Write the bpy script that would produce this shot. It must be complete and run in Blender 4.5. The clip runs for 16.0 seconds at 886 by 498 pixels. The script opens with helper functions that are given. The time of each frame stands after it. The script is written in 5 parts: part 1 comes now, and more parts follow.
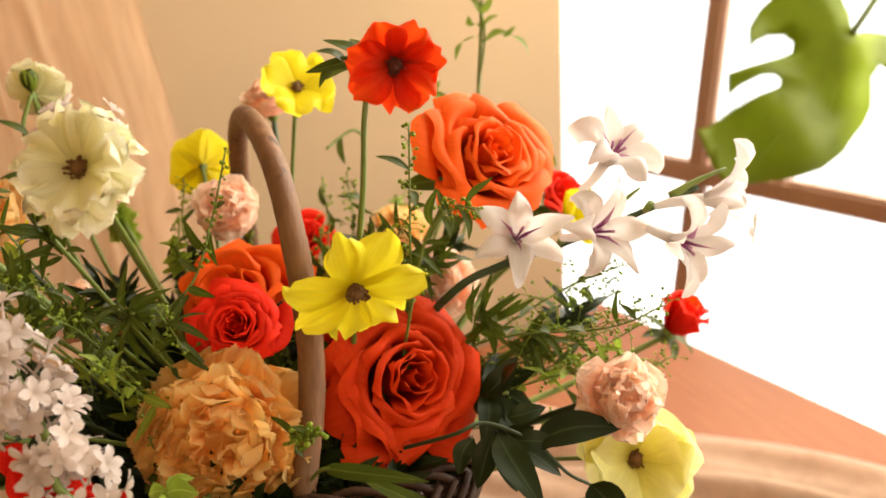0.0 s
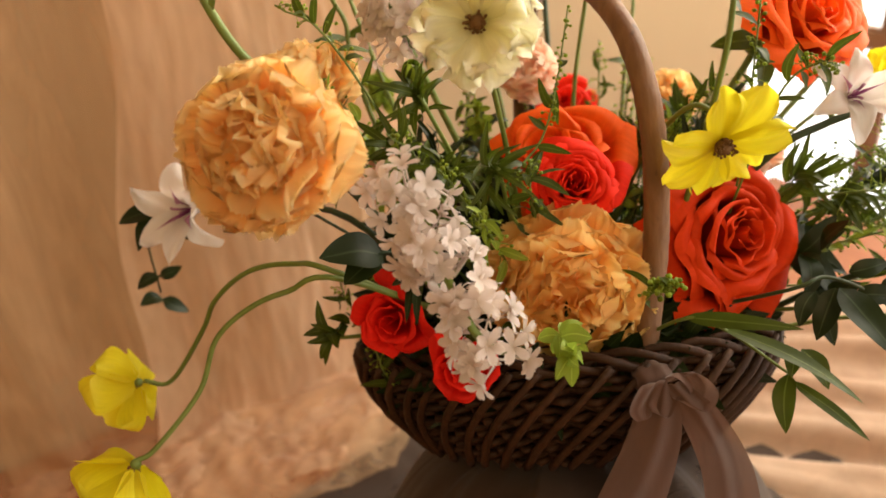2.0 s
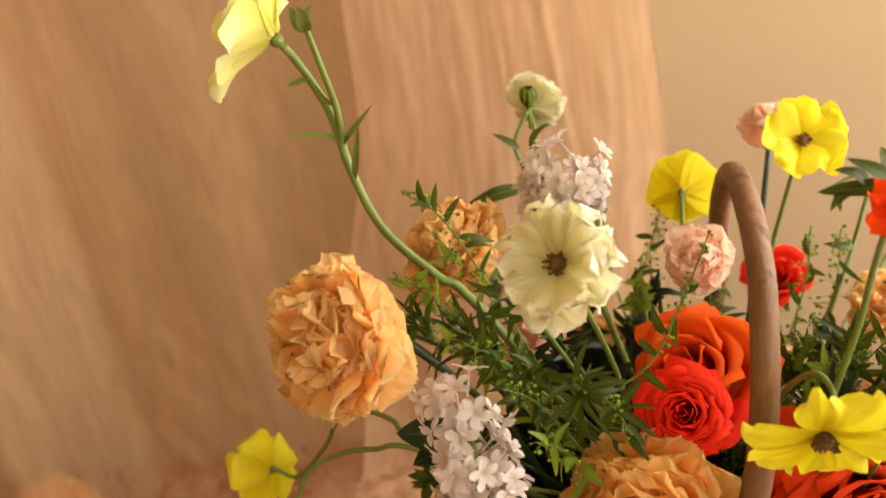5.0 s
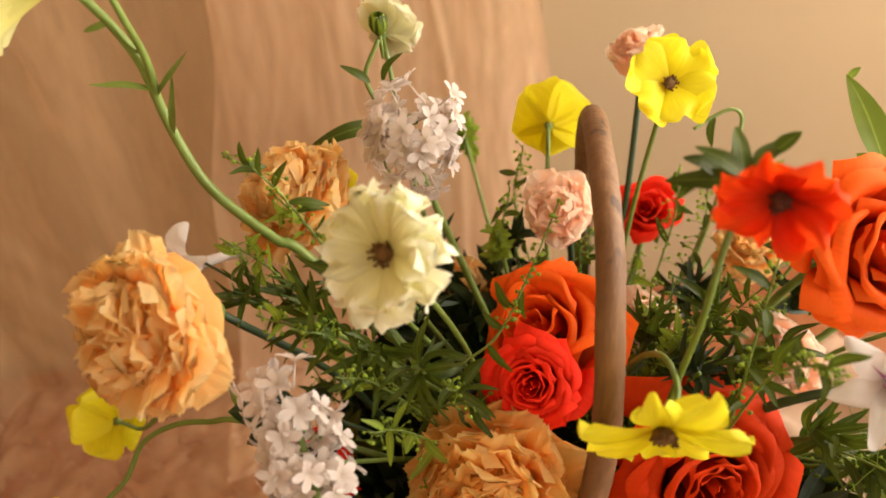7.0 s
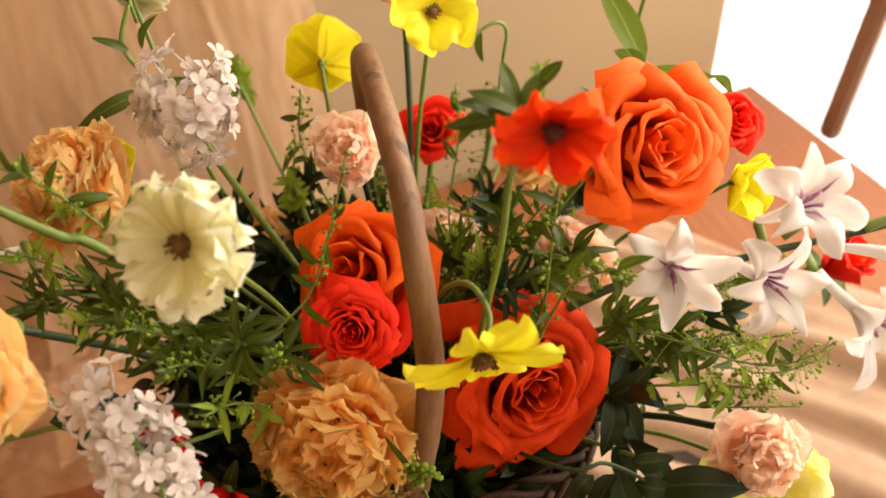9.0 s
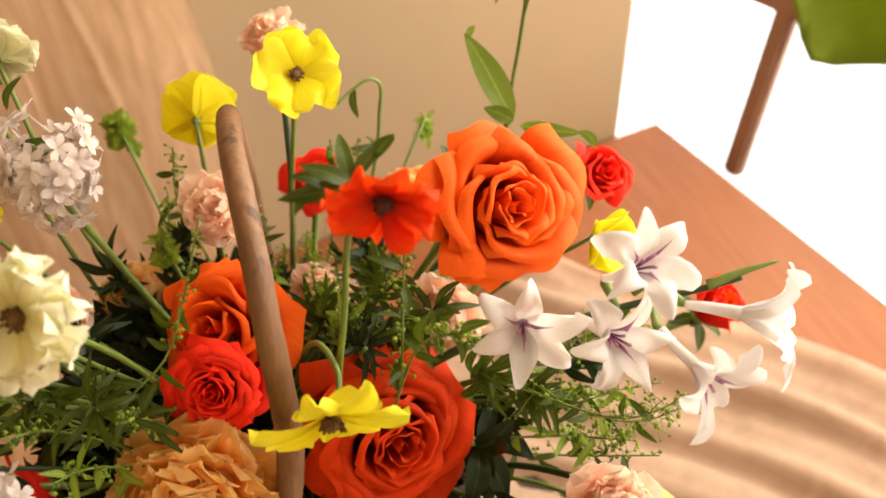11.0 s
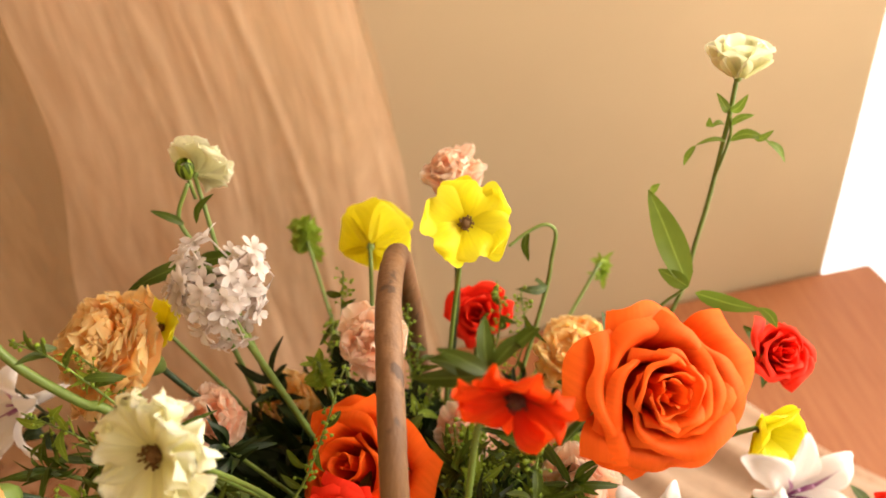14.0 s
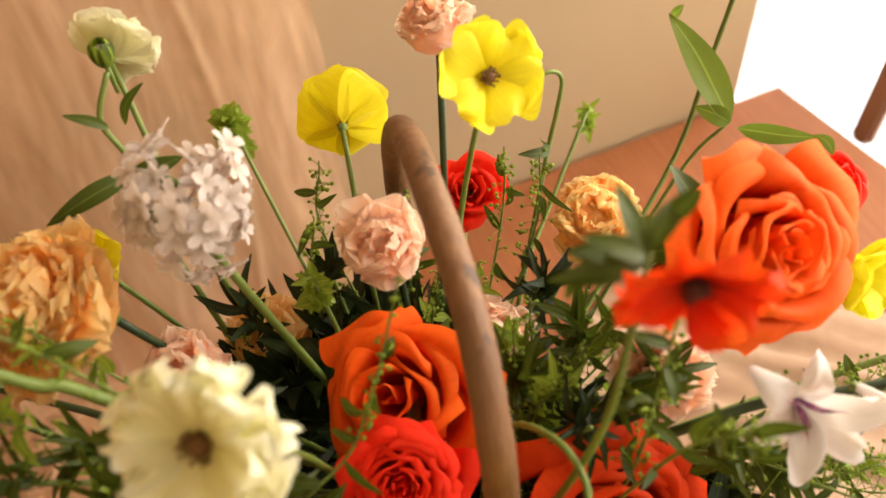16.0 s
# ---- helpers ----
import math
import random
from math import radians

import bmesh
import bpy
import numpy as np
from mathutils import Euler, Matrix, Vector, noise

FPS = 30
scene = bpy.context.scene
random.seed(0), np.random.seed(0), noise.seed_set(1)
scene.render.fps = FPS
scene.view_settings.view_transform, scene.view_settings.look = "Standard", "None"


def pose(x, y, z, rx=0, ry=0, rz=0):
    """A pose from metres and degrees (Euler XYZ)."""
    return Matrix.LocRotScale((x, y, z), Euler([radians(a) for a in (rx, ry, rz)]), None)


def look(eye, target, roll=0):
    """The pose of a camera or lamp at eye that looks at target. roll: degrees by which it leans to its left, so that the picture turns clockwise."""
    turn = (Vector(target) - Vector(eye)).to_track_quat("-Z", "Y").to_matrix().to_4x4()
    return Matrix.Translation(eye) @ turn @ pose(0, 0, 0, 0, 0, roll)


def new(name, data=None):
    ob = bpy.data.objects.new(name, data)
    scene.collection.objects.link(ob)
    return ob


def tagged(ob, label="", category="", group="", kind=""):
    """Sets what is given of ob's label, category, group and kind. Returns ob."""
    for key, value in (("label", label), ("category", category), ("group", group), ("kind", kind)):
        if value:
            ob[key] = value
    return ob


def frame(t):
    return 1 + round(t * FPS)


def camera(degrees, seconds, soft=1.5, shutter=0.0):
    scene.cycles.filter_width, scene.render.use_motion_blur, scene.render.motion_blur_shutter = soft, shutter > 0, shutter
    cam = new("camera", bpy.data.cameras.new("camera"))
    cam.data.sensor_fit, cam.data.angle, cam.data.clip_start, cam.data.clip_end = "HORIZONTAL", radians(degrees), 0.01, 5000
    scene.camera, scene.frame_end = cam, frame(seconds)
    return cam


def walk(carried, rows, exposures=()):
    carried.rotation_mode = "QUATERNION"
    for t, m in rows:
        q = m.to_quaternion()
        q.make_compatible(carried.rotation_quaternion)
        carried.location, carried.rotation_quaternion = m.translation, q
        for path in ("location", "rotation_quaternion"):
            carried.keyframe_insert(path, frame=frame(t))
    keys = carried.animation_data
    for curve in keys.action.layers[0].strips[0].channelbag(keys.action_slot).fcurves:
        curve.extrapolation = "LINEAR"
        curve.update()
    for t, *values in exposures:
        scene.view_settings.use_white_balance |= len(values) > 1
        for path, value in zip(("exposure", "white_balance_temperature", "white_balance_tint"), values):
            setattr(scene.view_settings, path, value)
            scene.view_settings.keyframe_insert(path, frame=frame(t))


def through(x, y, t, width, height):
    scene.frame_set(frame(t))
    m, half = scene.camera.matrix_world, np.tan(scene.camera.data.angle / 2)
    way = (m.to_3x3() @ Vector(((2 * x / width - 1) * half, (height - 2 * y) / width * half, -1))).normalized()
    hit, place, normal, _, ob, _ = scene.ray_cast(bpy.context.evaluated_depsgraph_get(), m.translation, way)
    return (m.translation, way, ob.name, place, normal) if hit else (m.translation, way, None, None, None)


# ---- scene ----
cam = camera(49.6, 16.0, 1.7)
cam.data.dof.use_dof, cam.data.dof.focus_distance, cam.data.dof.aperture_fstop = True, 0.43, 7.5
PATH = [
    (0.0, -0.0506, -0.2777, 0.5644, 63.82, 3.73, -30.33),
    (0.5, -0.0907, -0.2665, 0.5741, 63.53, 3.74, -31.87),
    (1.0, -0.1365, -0.2558, 0.5775, 62.52, 4.6, -31.4),
    (1.5, -0.1633, -0.245, 0.5717, 60.74, 5.0, -30.99),
    (2.0, -0.176, -0.2267, 0.5689, 57.21, 5.5, -27.34),
    (2.5, -0.1737, -0.2165, 0.5786, 56.02, 6.66, -21.22),
    (3.0, -0.1553, -0.221, 0.5975, 55.05, 6.75, -15.69),
    (3.5, -0.1188, -0.2219, 0.6186, 55.19, 6.34, -11.74),
    (4.0, -0.0771, -0.2143, 0.6318, 57.22, 7.39, -7.18),
    (4.2, -0.0655, -0.2124, 0.6338, 57.91, 7.71, -5.43),
    (6.3, 0.0072, -0.198, 0.6546, 57.55, 7.42, -1.13),
    (6.5, 0.0124, -0.1866, 0.6551, 53.59, 7.16, -2.65),
    (7.0, 0.0093, -0.1499, 0.6607, 48.16, 5.0, -6.27),
    (7.5, 0.0082, -0.1208, 0.6684, 43.6, 4.58, -9.3),
    (8.0, 0.0178, -0.1152, 0.6712, 41.33, 4.62, -12.47),
    (8.5, 0.0218, -0.1212, 0.6733, 40.52, 4.34, -17.12),
    (9.0, 0.0152, -0.1378, 0.6811, 40.63, 3.85, -21.84),
    (9.5, 0.0054, -0.1477, 0.687, 40.83, 3.31, -24.83),
    (9.7, 0.0083, -0.1513, 0.687, 41.17, 3.09, -26.03),
    (11.8, 0.0838, -0.1376, 0.7072, 42.77, 1.31, -21.56),
    (12.0, 0.0875, -0.1297, 0.7105, 43.8, 1.35, -20.81),
    (12.5, 0.0945, -0.1345, 0.7206, 45.95, 1.46, -19.99),
    (13.0, 0.0888, -0.1456, 0.729, 47.8, 2.83, -17.89),
    (13.5, 0.0853, -0.1392, 0.7291, 47.86, 4.56, -14.37),
    (14.0, 0.0913, -0.1168, 0.7201, 46.31, 5.54, -10.4),
    (14.5, 0.1088, -0.0858, 0.6993, 44.36, 5.36, -6.97),
    (15.0, 0.0861, -0.0625, 0.676, 41.25, 4.51, -11.87),
    (15.5, 0.0444, -0.0396, 0.6653, 39.75, 3.88, -17.92),
    (16.0, 0.0198, -0.0298, 0.6593, 38.1, 3.2, -23.85),
]
walk(cam, [(t, pose(x, y, z, rx, ry, rz)) for t, x, y, z, rx, ry, rz in PATH])

# ---- light ----
world = bpy.data.worlds.new("sky")
scene.world = world
world.use_nodes = True
sky = world.node_tree.nodes.new("ShaderNodeTexSky")
sky.sky_type, sky.sun_disc = "NISHITA", False
sky.sun_elevation, sky.sun_rotation = radians(35), radians(70)
background = world.node_tree.nodes["Background"]
background.inputs["Strength"].default_value = 0.12
world.node_tree.links.new(sky.outputs[0], background.inputs[0])
scene.view_settings.exposure = 0.1


def lamp(name, kind, m, energy, colour, **more):
    data = bpy.data.lights.new(name, kind)
    data.energy, data.color = energy, colour
    for key, value in more.items():
        if key == "size":
            data.size = value
        if key == "size_y":
            data.size_y = value
        if key == "angle":
            data.angle = value
    ob = new(name, data)
    ob.matrix_world = m
    return ob


# daylight that falls in through the window opening beside the platform
window_light = lamp("window_light", "AREA", look((0.92, 0.20, 0.66), (0.05, 0.1, 0.25)), 23, (1.0, 0.87, 0.69), size=1.1, size_y=0.9)
window_light.data.shape = "RECTANGLE"
# unseen warm fill light added behind the camera to brighten the blooms' fronts
front_fill = lamp("front_fill", "AREA", look((-0.50, -1.35, 1.25), (0.0, 0.2, 0.3)), 11.5, (1.0, 0.675, 0.34), size=1.2, size_y=1.2)


# ---- materials ----
def nodes_of(name):
    m = bpy.data.materials.new(name)
    m.use_nodes = True
    t = m.node_tree
    return m, t, t.nodes["Principled BSDF"]


def link(t, a, b):
    t.links.new(a, b)


def add(t, kind, **values):
    n = t.nodes.new(kind)
    for key, value in values.items():
        n.inputs[key].default_value = value
    return n


def ramp(t, source, stops):
    n = t.nodes.new("ShaderNodeValToRGB")
    e = n.color_ramp.elements
    while len(e) < len(stops):
        e.new(0.5)
    for el, (p, c) in zip(e, stops):
        el.position, el.color = p, (*c, 1)
    link(t, source, n.inputs[0])
    return n.outputs[0]


def mixed(t, fac, a, b, mode="MIX"):
    n = t.nodes.new("ShaderNodeMix")
    n.data_type, n.blend_type = "RGBA", mode
    for socket, v in ((n.inputs[0], fac), (n.inputs[6], a), (n.inputs[7], b)):
        if hasattr(v, "is_output"):
            link(t, v, socket)
        elif isinstance(v, (int, float)):
            socket.default_value = v
        else:
            socket.default_value = (*v, 1)
    return n.outputs[2]


def noise_of(t, scale, detail=3.0, stretch=None, coord="Object", rough=0.55):
    c = t.nodes.new("ShaderNodeTexCoord")
    out = c.outputs[coord]
    if stretch:
        mp = t.nodes.new("ShaderNodeMapping")
        mp.inputs["Scale"].default_value = stretch
        link(t, out, mp.inputs[0])
        out = mp.outputs[0]
    n = add(t, "ShaderNodeTexNoise", Scale=scale, Detail=detail, Roughness=rough)
    link(t, out, n.inputs["Vector"])
    return n.outputs[0]


def bump(t, p, height, strength, distance):
    b = add(t, "ShaderNodeBump", Strength=strength, Distance=distance)
    link(t, height, b.inputs["Height"])
    link(t, b.outputs[0], p.inputs["Normal"])


def petal_material(name, base, mid, tip, through=0.35, rough=0.55, streak=0.25, vary=0.06, at=(0.0, 0.5), gloss=0.2, relief=0.35):
    """Petal tissue: colour from claw to margin, fine veins along it, light passing through."""
    m, t, p = nodes_of(name)
    uv = t.nodes.new("ShaderNodeUVMap")
    sep = t.nodes.new("ShaderNodeSeparateXYZ")
    link(t, uv.outputs[0], sep.inputs[0])
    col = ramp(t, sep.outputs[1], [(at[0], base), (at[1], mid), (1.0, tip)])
    mp = t.nodes.new("ShaderNodeMapping")
    mp.inputs["Scale"].default_value = (26, 2.2, 1)
    link(t, uv.outputs[0], mp.inputs[0])
    vein = add(t, "ShaderNodeTexNoise", Scale=1.0, Detail=3.0)
    link(t, mp.outputs[0], vein.inputs["Vector"])
    dark = tuple(c * 0.62 for c in mid)
    vr = ramp(t, vein.outputs[0], [(0.35, (0, 0, 0)), (0.7, (streak,) * 3)])
    col = mixed(t, vr, col, dark)
    patch = noise_of(t, 55, 3)
    col = mixed(t, ramp(t, patch, [(0.4, (0, 0, 0)), (0.75, (0.3, 0.3, 0.3))]), col, tuple(min(1, c * 1.25 + 0.02) for c in tip))
    info = t.nodes.new("ShaderNodeObjectInfo")
    hsv = t.nodes.new("ShaderNodeHueSaturation")
    mr = t.nodes.new("ShaderNodeMapRange")
    mr.inputs["To Min"].default_value, mr.inputs["To Max"].default_value = 1 - vary * 2, 1 + vary * 2
    link(t, info.outputs["Random"], mr.inputs[0])
    link(t, mr.outputs[0], hsv.inputs["Value"])
    link(t, col, hsv.inputs["Color"])
    col = hsv.outputs[0]
    link(t, col, p.inputs["Base Color"])
    p.inputs["Roughness"].default_value = rough
    p.inputs["Specular IOR Level"].default_value = gloss
    bump(t, p, vein.outputs[0], relief, 0.0006)
    tr = t.nodes.new("ShaderNodeBsdfTranslucent")
    link(t, col, tr.inputs[0])
    mx = t.nodes.new("ShaderNodeMixShader")
    mx.inputs[0].default_value = through
    link(t, p.outputs[0], mx.inputs[1])
    link(t, tr.outputs[0], mx.inputs[2])
    link(t, mx.outputs[0], t.nodes["Material Output"].inputs[0])
    return m


def leaf_material(name, dark, light, through=0.25, rough=0.42):
    m, t, p = nodes_of(name)
    uv = t.nodes.new("ShaderNodeUVMap")
    sep = t.nodes.new("ShaderNodeSeparateXYZ")
    link(t, uv.outputs[0], sep.inputs[0])
    n = noise_of(t, 40, 4)
    col = mixed(t, n, dark, light)
    rib = t.nodes.new("ShaderNodeMath")
    rib.operation = "SUBTRACT"
    rib.inputs[1].default_value = 0.5
    link(t, sep.outputs[0], rib.inputs[0])
    ab = t.nodes.new("ShaderNodeMath")
    ab.operation = "ABSOLUTE"
    link(t, rib.outputs[0], ab.inputs[0])
    mid = ramp(t, ab.outputs[0], [(0.0, (0.6, 0.6, 0.6)), (0.05, (0, 0, 0))])
    col = mixed(t, mid, col, tuple(min(1, c * 1.8 + 0.03) for c in light))
    isl = t.nodes.new("ShaderNodeNewGeometry")
    hsv = t.nodes.new("ShaderNodeHueSaturation")
    mr = t.nodes.new("ShaderNodeMapRange")
    mr.inputs["To Min"].default_value, mr.inputs["To Max"].default_value = 0.65, 1.4
    link(t, isl.outputs["Random Per Island"], mr.inputs[0])
    link(t, mr.outputs[0], hsv.inputs["Value"])
    link(t, col, hsv.inputs["Color"])
    col = hsv.outputs[0]
    link(t, col, p.inputs["Base Color"])
    p.inputs["Roughness"].default_value = rough
    p.inputs["Specular IOR Level"].default_value = 0.3
    bump(t, p, n, 0.25, 0.0008)
    tr = t.nodes.new("ShaderNodeBsdfTranslucent")
    link(t, col, tr.inputs[0])
    mx = t.nodes.new("ShaderNodeMixShader")
    mx.inputs[0].default_value = through
    link(t, p.outputs[0], mx.inputs[1])
    link(t, tr.outputs[0], mx.inputs[2])
    link(t, mx.outputs[0], t.nodes["Material Output"].inputs[0])
    return m


def plain_material(name, a, b, scale=30, rough=0.7, stretch=None, relief=0.3, depth=0.001, gloss=0.5):
    m, t, p = nodes_of(name)
    n = noise_of(t, scale, 5, stretch)
    n2 = noise_of(t, scale * 0.13, 3)
    col = mixed(t, n, a, b)
    col = mixed(t, ramp(t, n2, [(0.35, (0, 0, 0)), (0.7, (0.5, 0.5, 0.5))]), col, tuple(c * 0.75 for c in a))
    link(t, col, p.inputs["Base Color"])
    p.inputs["Roughness"].default_value = rough
    p.inputs["Specular IOR Level"].default_value = gloss
    bump(t, p, n, relief, depth)
    return m


def gauze_material(name, colour, opacity, weave=900.0):
    """Sheer cloth: a fine weave, partly see-through, that also lets light pass."""
    m, t, p = nodes_of(name)
    n = noise_of(t, 9, 4, (1, 1, 0.25))
    fine = noise_of(t, weave, 2, (1, 1, 0.12))
    col = mixed(t, n, tuple(c * 0.86 for c in colour), colour)
    link(t, col, p.inputs["Base Color"])
    p.inputs["Roughness"].default_value = 0.85
    p.inputs["Sheen Weight"].default_value = 0.3
    bump(t, p, fine, 0.35, 0.0006)
    tl = t.nodes.new("ShaderNodeBsdfTranslucent")
    link(t, col, tl.inputs[0])
    m1 = t.nodes.new("ShaderNodeMixShader")
    m1.inputs[0].default_value = 0.45
    link(t, p.outputs[0], m1.inputs[1])
    link(t, tl.outputs[0], m1.inputs[2])
    tp = t.nodes.new("ShaderNodeBsdfTransparent")
    m2 = t.nodes.new("ShaderNodeMixShader")
    turned = t.nodes.new("ShaderNodeMapping")
    turned.inputs["Rotation"].default_value = (0.0, 0.5, 0.0)
    turned.inputs["Scale"].default_value = (34, 34, 5)
    coord = t.nodes.new("ShaderNodeTexCoord")
    link(t, coord.outputs["Object"], turned.inputs[0])
    crease = add(t, "ShaderNodeTexNoise", Scale=1.0, Detail=5.0, Roughness=0.6, Distortion=0.8)
    link(t, turned.outputs[0], crease.inputs["Vector"])
    n = mixed(t, 0.5, n, crease.outputs[0])
    op = ramp(t, n, [(0.36, (opacity - 0.18,) * 3), (0.66, (min(1, opacity + 0.18),) * 3)])
    link(t, op, m2.inputs[0])
    link(t, tp.outputs[0], m2.inputs[1])
    link(t, m1.outputs[0], m2.inputs[2])
    link(t, m2.outputs[0], t.nodes["Material Output"].inputs[0])
    return m


# rose claws are darkened to paint in the deep shade between petals
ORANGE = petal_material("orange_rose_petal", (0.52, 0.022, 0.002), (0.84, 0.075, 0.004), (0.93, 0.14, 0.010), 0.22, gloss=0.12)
# deep orange, toned down further for the shade on the large front rose
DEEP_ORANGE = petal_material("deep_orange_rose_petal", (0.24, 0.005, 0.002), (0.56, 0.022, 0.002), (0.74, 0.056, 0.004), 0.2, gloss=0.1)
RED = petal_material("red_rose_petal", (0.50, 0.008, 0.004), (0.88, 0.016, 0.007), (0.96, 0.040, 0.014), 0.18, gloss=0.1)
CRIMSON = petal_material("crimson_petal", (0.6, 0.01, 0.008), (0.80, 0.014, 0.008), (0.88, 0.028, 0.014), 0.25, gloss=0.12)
# carnations' own orange-to-pale petals, claws deepened for light bounced in the crevices
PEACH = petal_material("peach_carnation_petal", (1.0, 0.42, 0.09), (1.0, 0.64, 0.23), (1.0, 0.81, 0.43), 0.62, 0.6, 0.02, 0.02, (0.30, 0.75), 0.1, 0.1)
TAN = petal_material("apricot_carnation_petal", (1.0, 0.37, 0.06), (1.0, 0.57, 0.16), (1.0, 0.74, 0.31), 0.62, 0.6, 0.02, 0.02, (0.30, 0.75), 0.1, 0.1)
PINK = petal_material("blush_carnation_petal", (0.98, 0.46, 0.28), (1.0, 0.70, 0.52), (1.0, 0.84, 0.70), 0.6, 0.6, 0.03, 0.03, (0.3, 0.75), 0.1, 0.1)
CREAM = petal_material("cream_petal", (0.72, 0.69, 0.28), (0.85, 0.83, 0.53), (0.89, 0.88, 0.68), 0.45)
YELLOW = petal_material("yellow_petal", (0.74, 0.62, 0.008), (0.90, 0.82, 0.018), (0.95, 0.88, 0.05), 0.45, 0.35)
LEMON = petal_material("pale_yellow_petal", (0.80, 0.76, 0.12), (0.90, 0.86, 0.26), (0.94, 0.91, 0.45), 0.45, 0.35)
VERMILION = petal_material("vermilion_petal", (0.26, 0.010, 0.004), (0.70, 0.032, 0.003), (0.88, 0.085, 0.006), 0.45, gloss=0.12)
WHITE = petal_material("white_petal", (0.80, 0.76, 0.72), (0.88, 0.85, 0.82), (0.92, 0.90, 0.88), 0.4, 0.5, 0.12)
PURPLE = petal_material("purple_mark", (0.22, 0.02, 0.16), (0.30, 0.04, 0.22), (0.55, 0.30, 0.45), 0.2)
FLORET = petal_material("pale_floret_petal", (0.58, 0.48, 0.38), (0.73, 0.64, 0.59), (0.79, 0.72, 0.67), 0.4, 0.5, 0.1)
SEED = plain_material("dark_flower_heart", (0.09, 0.045, 0.012), (0.26, 0.13, 0.03), 900, 0.8)
SEED_RED = plain_material("maroon_flower_heart", (0.05, 0.012, 0.008), (0.14, 0.03, 0.01), 900, 0.8)
# dark green leaves, blackened further to deepen the shade inside the basket
LEAF_DARK_SHADED = leaf_material("dark_shaded_leaf", (0.005, 0.011, 0.002), (0.019, 0.036, 0.006), 0.12, 0.45)
LEAF = leaf_material("green_leaf", (0.020, 0.034, 0.003), (0.095, 0.134, 0.011), 0.40)
LEAF_LIGHT = leaf_material("light_green_leaf", (0.18, 0.26, 0.022), (0.31, 0.42, 0.05), 0.45)
LEAF_MID = leaf_material("fresh_green_leaf", (0.080, 0.125, 0.012), (0.20, 0.28, 0.035), 0.45)
MONSTERA = leaf_material("monstera_leaf", (0.155, 0.20, 0.013), (0.24, 0.30, 0.028), 0.6, 0.35)
STEM = plain_material("green_stem", (0.11, 0.165, 0.025), (0.22, 0.31, 0.06), 220, 0.5)
STEM_DARK = plain_material("dark_stem", (0.02, 0.045, 0.015), (0.05, 0.085, 0.025), 220, 0.5)
BARK = plain_material("bent_wood_handle", (0.12, 0.052, 0.020), (0.29, 0.145, 0.060), 260, 0.6, (1, 1, 0.25), 0.5, 0.0015)
speck_tree = BARK.node_tree
speck_base = speck_tree.nodes["Principled BSDF"].inputs["Base Color"]
speck_wood = speck_base.links[0].from_socket
speck = ramp(speck_tree, noise_of(speck_tree, 95, 2, (1, 1, 0.6)), [(0.62, (0, 0, 0)), (0.70, (0.75, 0.75, 0.75))])
link(speck_tree, mixed(speck_tree, speck, speck_wood, (0.045, 0.020, 0.010)), speck_base)
WICKER = plain_material("dark_wicker", (0.012, 0.0060, 0.0032), (0.085, 0.038, 0.017), 350, 0.6, None, 0.5, 0.001, 0.2)
# willow brown toned down for the shade the basket stands in
WICKER_LIGHT = plain_material("brown_willow", (0.016, 0.0075, 0.004), (0.10, 0.047, 0.021), 350, 0.6, None, 0.5, 0.001, 0.25)
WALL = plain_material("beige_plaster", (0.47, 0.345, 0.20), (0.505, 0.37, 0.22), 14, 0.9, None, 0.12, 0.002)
FLOOR = plain_material("orange_brown_wood", (0.21, 0.060, 0.019), (0.41, 0.168, 0.070), 13, 0.5, (14, 1, 1), 0.2, 0.0008, 0.2)
# brown lightened to paint in the window glow on the bars
WINDOW_WOOD = plain_material("brown_window_wood", (0.28, 0.15, 0.09), (0.44, 0.25, 0.16), 60, 0.6, (6, 6, 0.6), 0.25)
CURTAIN = gauze_material("peach_gauze", (0.86, 0.575, 0.325), 0.42)
CURTAIN_LIGHT = gauze_material("pale_peach_gauze", (0.90, 0.635, 0.41), 0.58)
# gauze under the basket, its colour darkened for the basket's shadow
MAUVE_SHADED = gauze_material("shaded_mauve_gauze", (0.10, 0.062, 0.042), 0.9)
CLOTH = gauze_material("cream_gauze", (0.70, 0.50, 0.35), 0.85)
RIBBON = gauze_material("mauve_brown_ribbon", (0.20, 0.112, 0.080), 0.86)
# paint of the unseen room, kept dark to cut bounced fill light
UNSEEN_ROOM = plain_material("unseen_room_paint", (0.30, 0.21, 0.14), (0.35, 0.25, 0.17), 10, 0.9)


# ---- mesh helpers ----
def mesh_of(name, verts, faces, material, uvs=None, smooth=True):
    me = bpy.data.meshes.new(name)
    me.from_pydata([tuple(v) for v in verts], [], [tuple(f) for f in faces])
    if uvs is not None:
        layer = me.uv_layers.new(name="UVMap")
        idx = np.empty(len(me.loops), dtype=np.int32)
        me.loops.foreach_get("vertex_index", idx)
        layer.data.foreach_set("uv", np.asarray(uvs, dtype=np.float32)[idx].ravel())
    if smooth:
        me.polygons.foreach_set("use_smooth", np.ones(len(me.polygons), dtype=bool))
    me.materials.append(material)
    return me


def part(name, data, parent, label="", m=None):
    ob = new(name, data)
    ob.parent = parent
    if m is not None:
        ob.matrix_basis = m
    return tagged(ob, label)


def thing(name, m, label, category, group="", kind=""):
    ob = new(name)
    ob.empty_display_size = 0.01
    ob.matrix_world = m
    ob.matrix_basis = m
    return tagged(ob, label, category, group, kind)


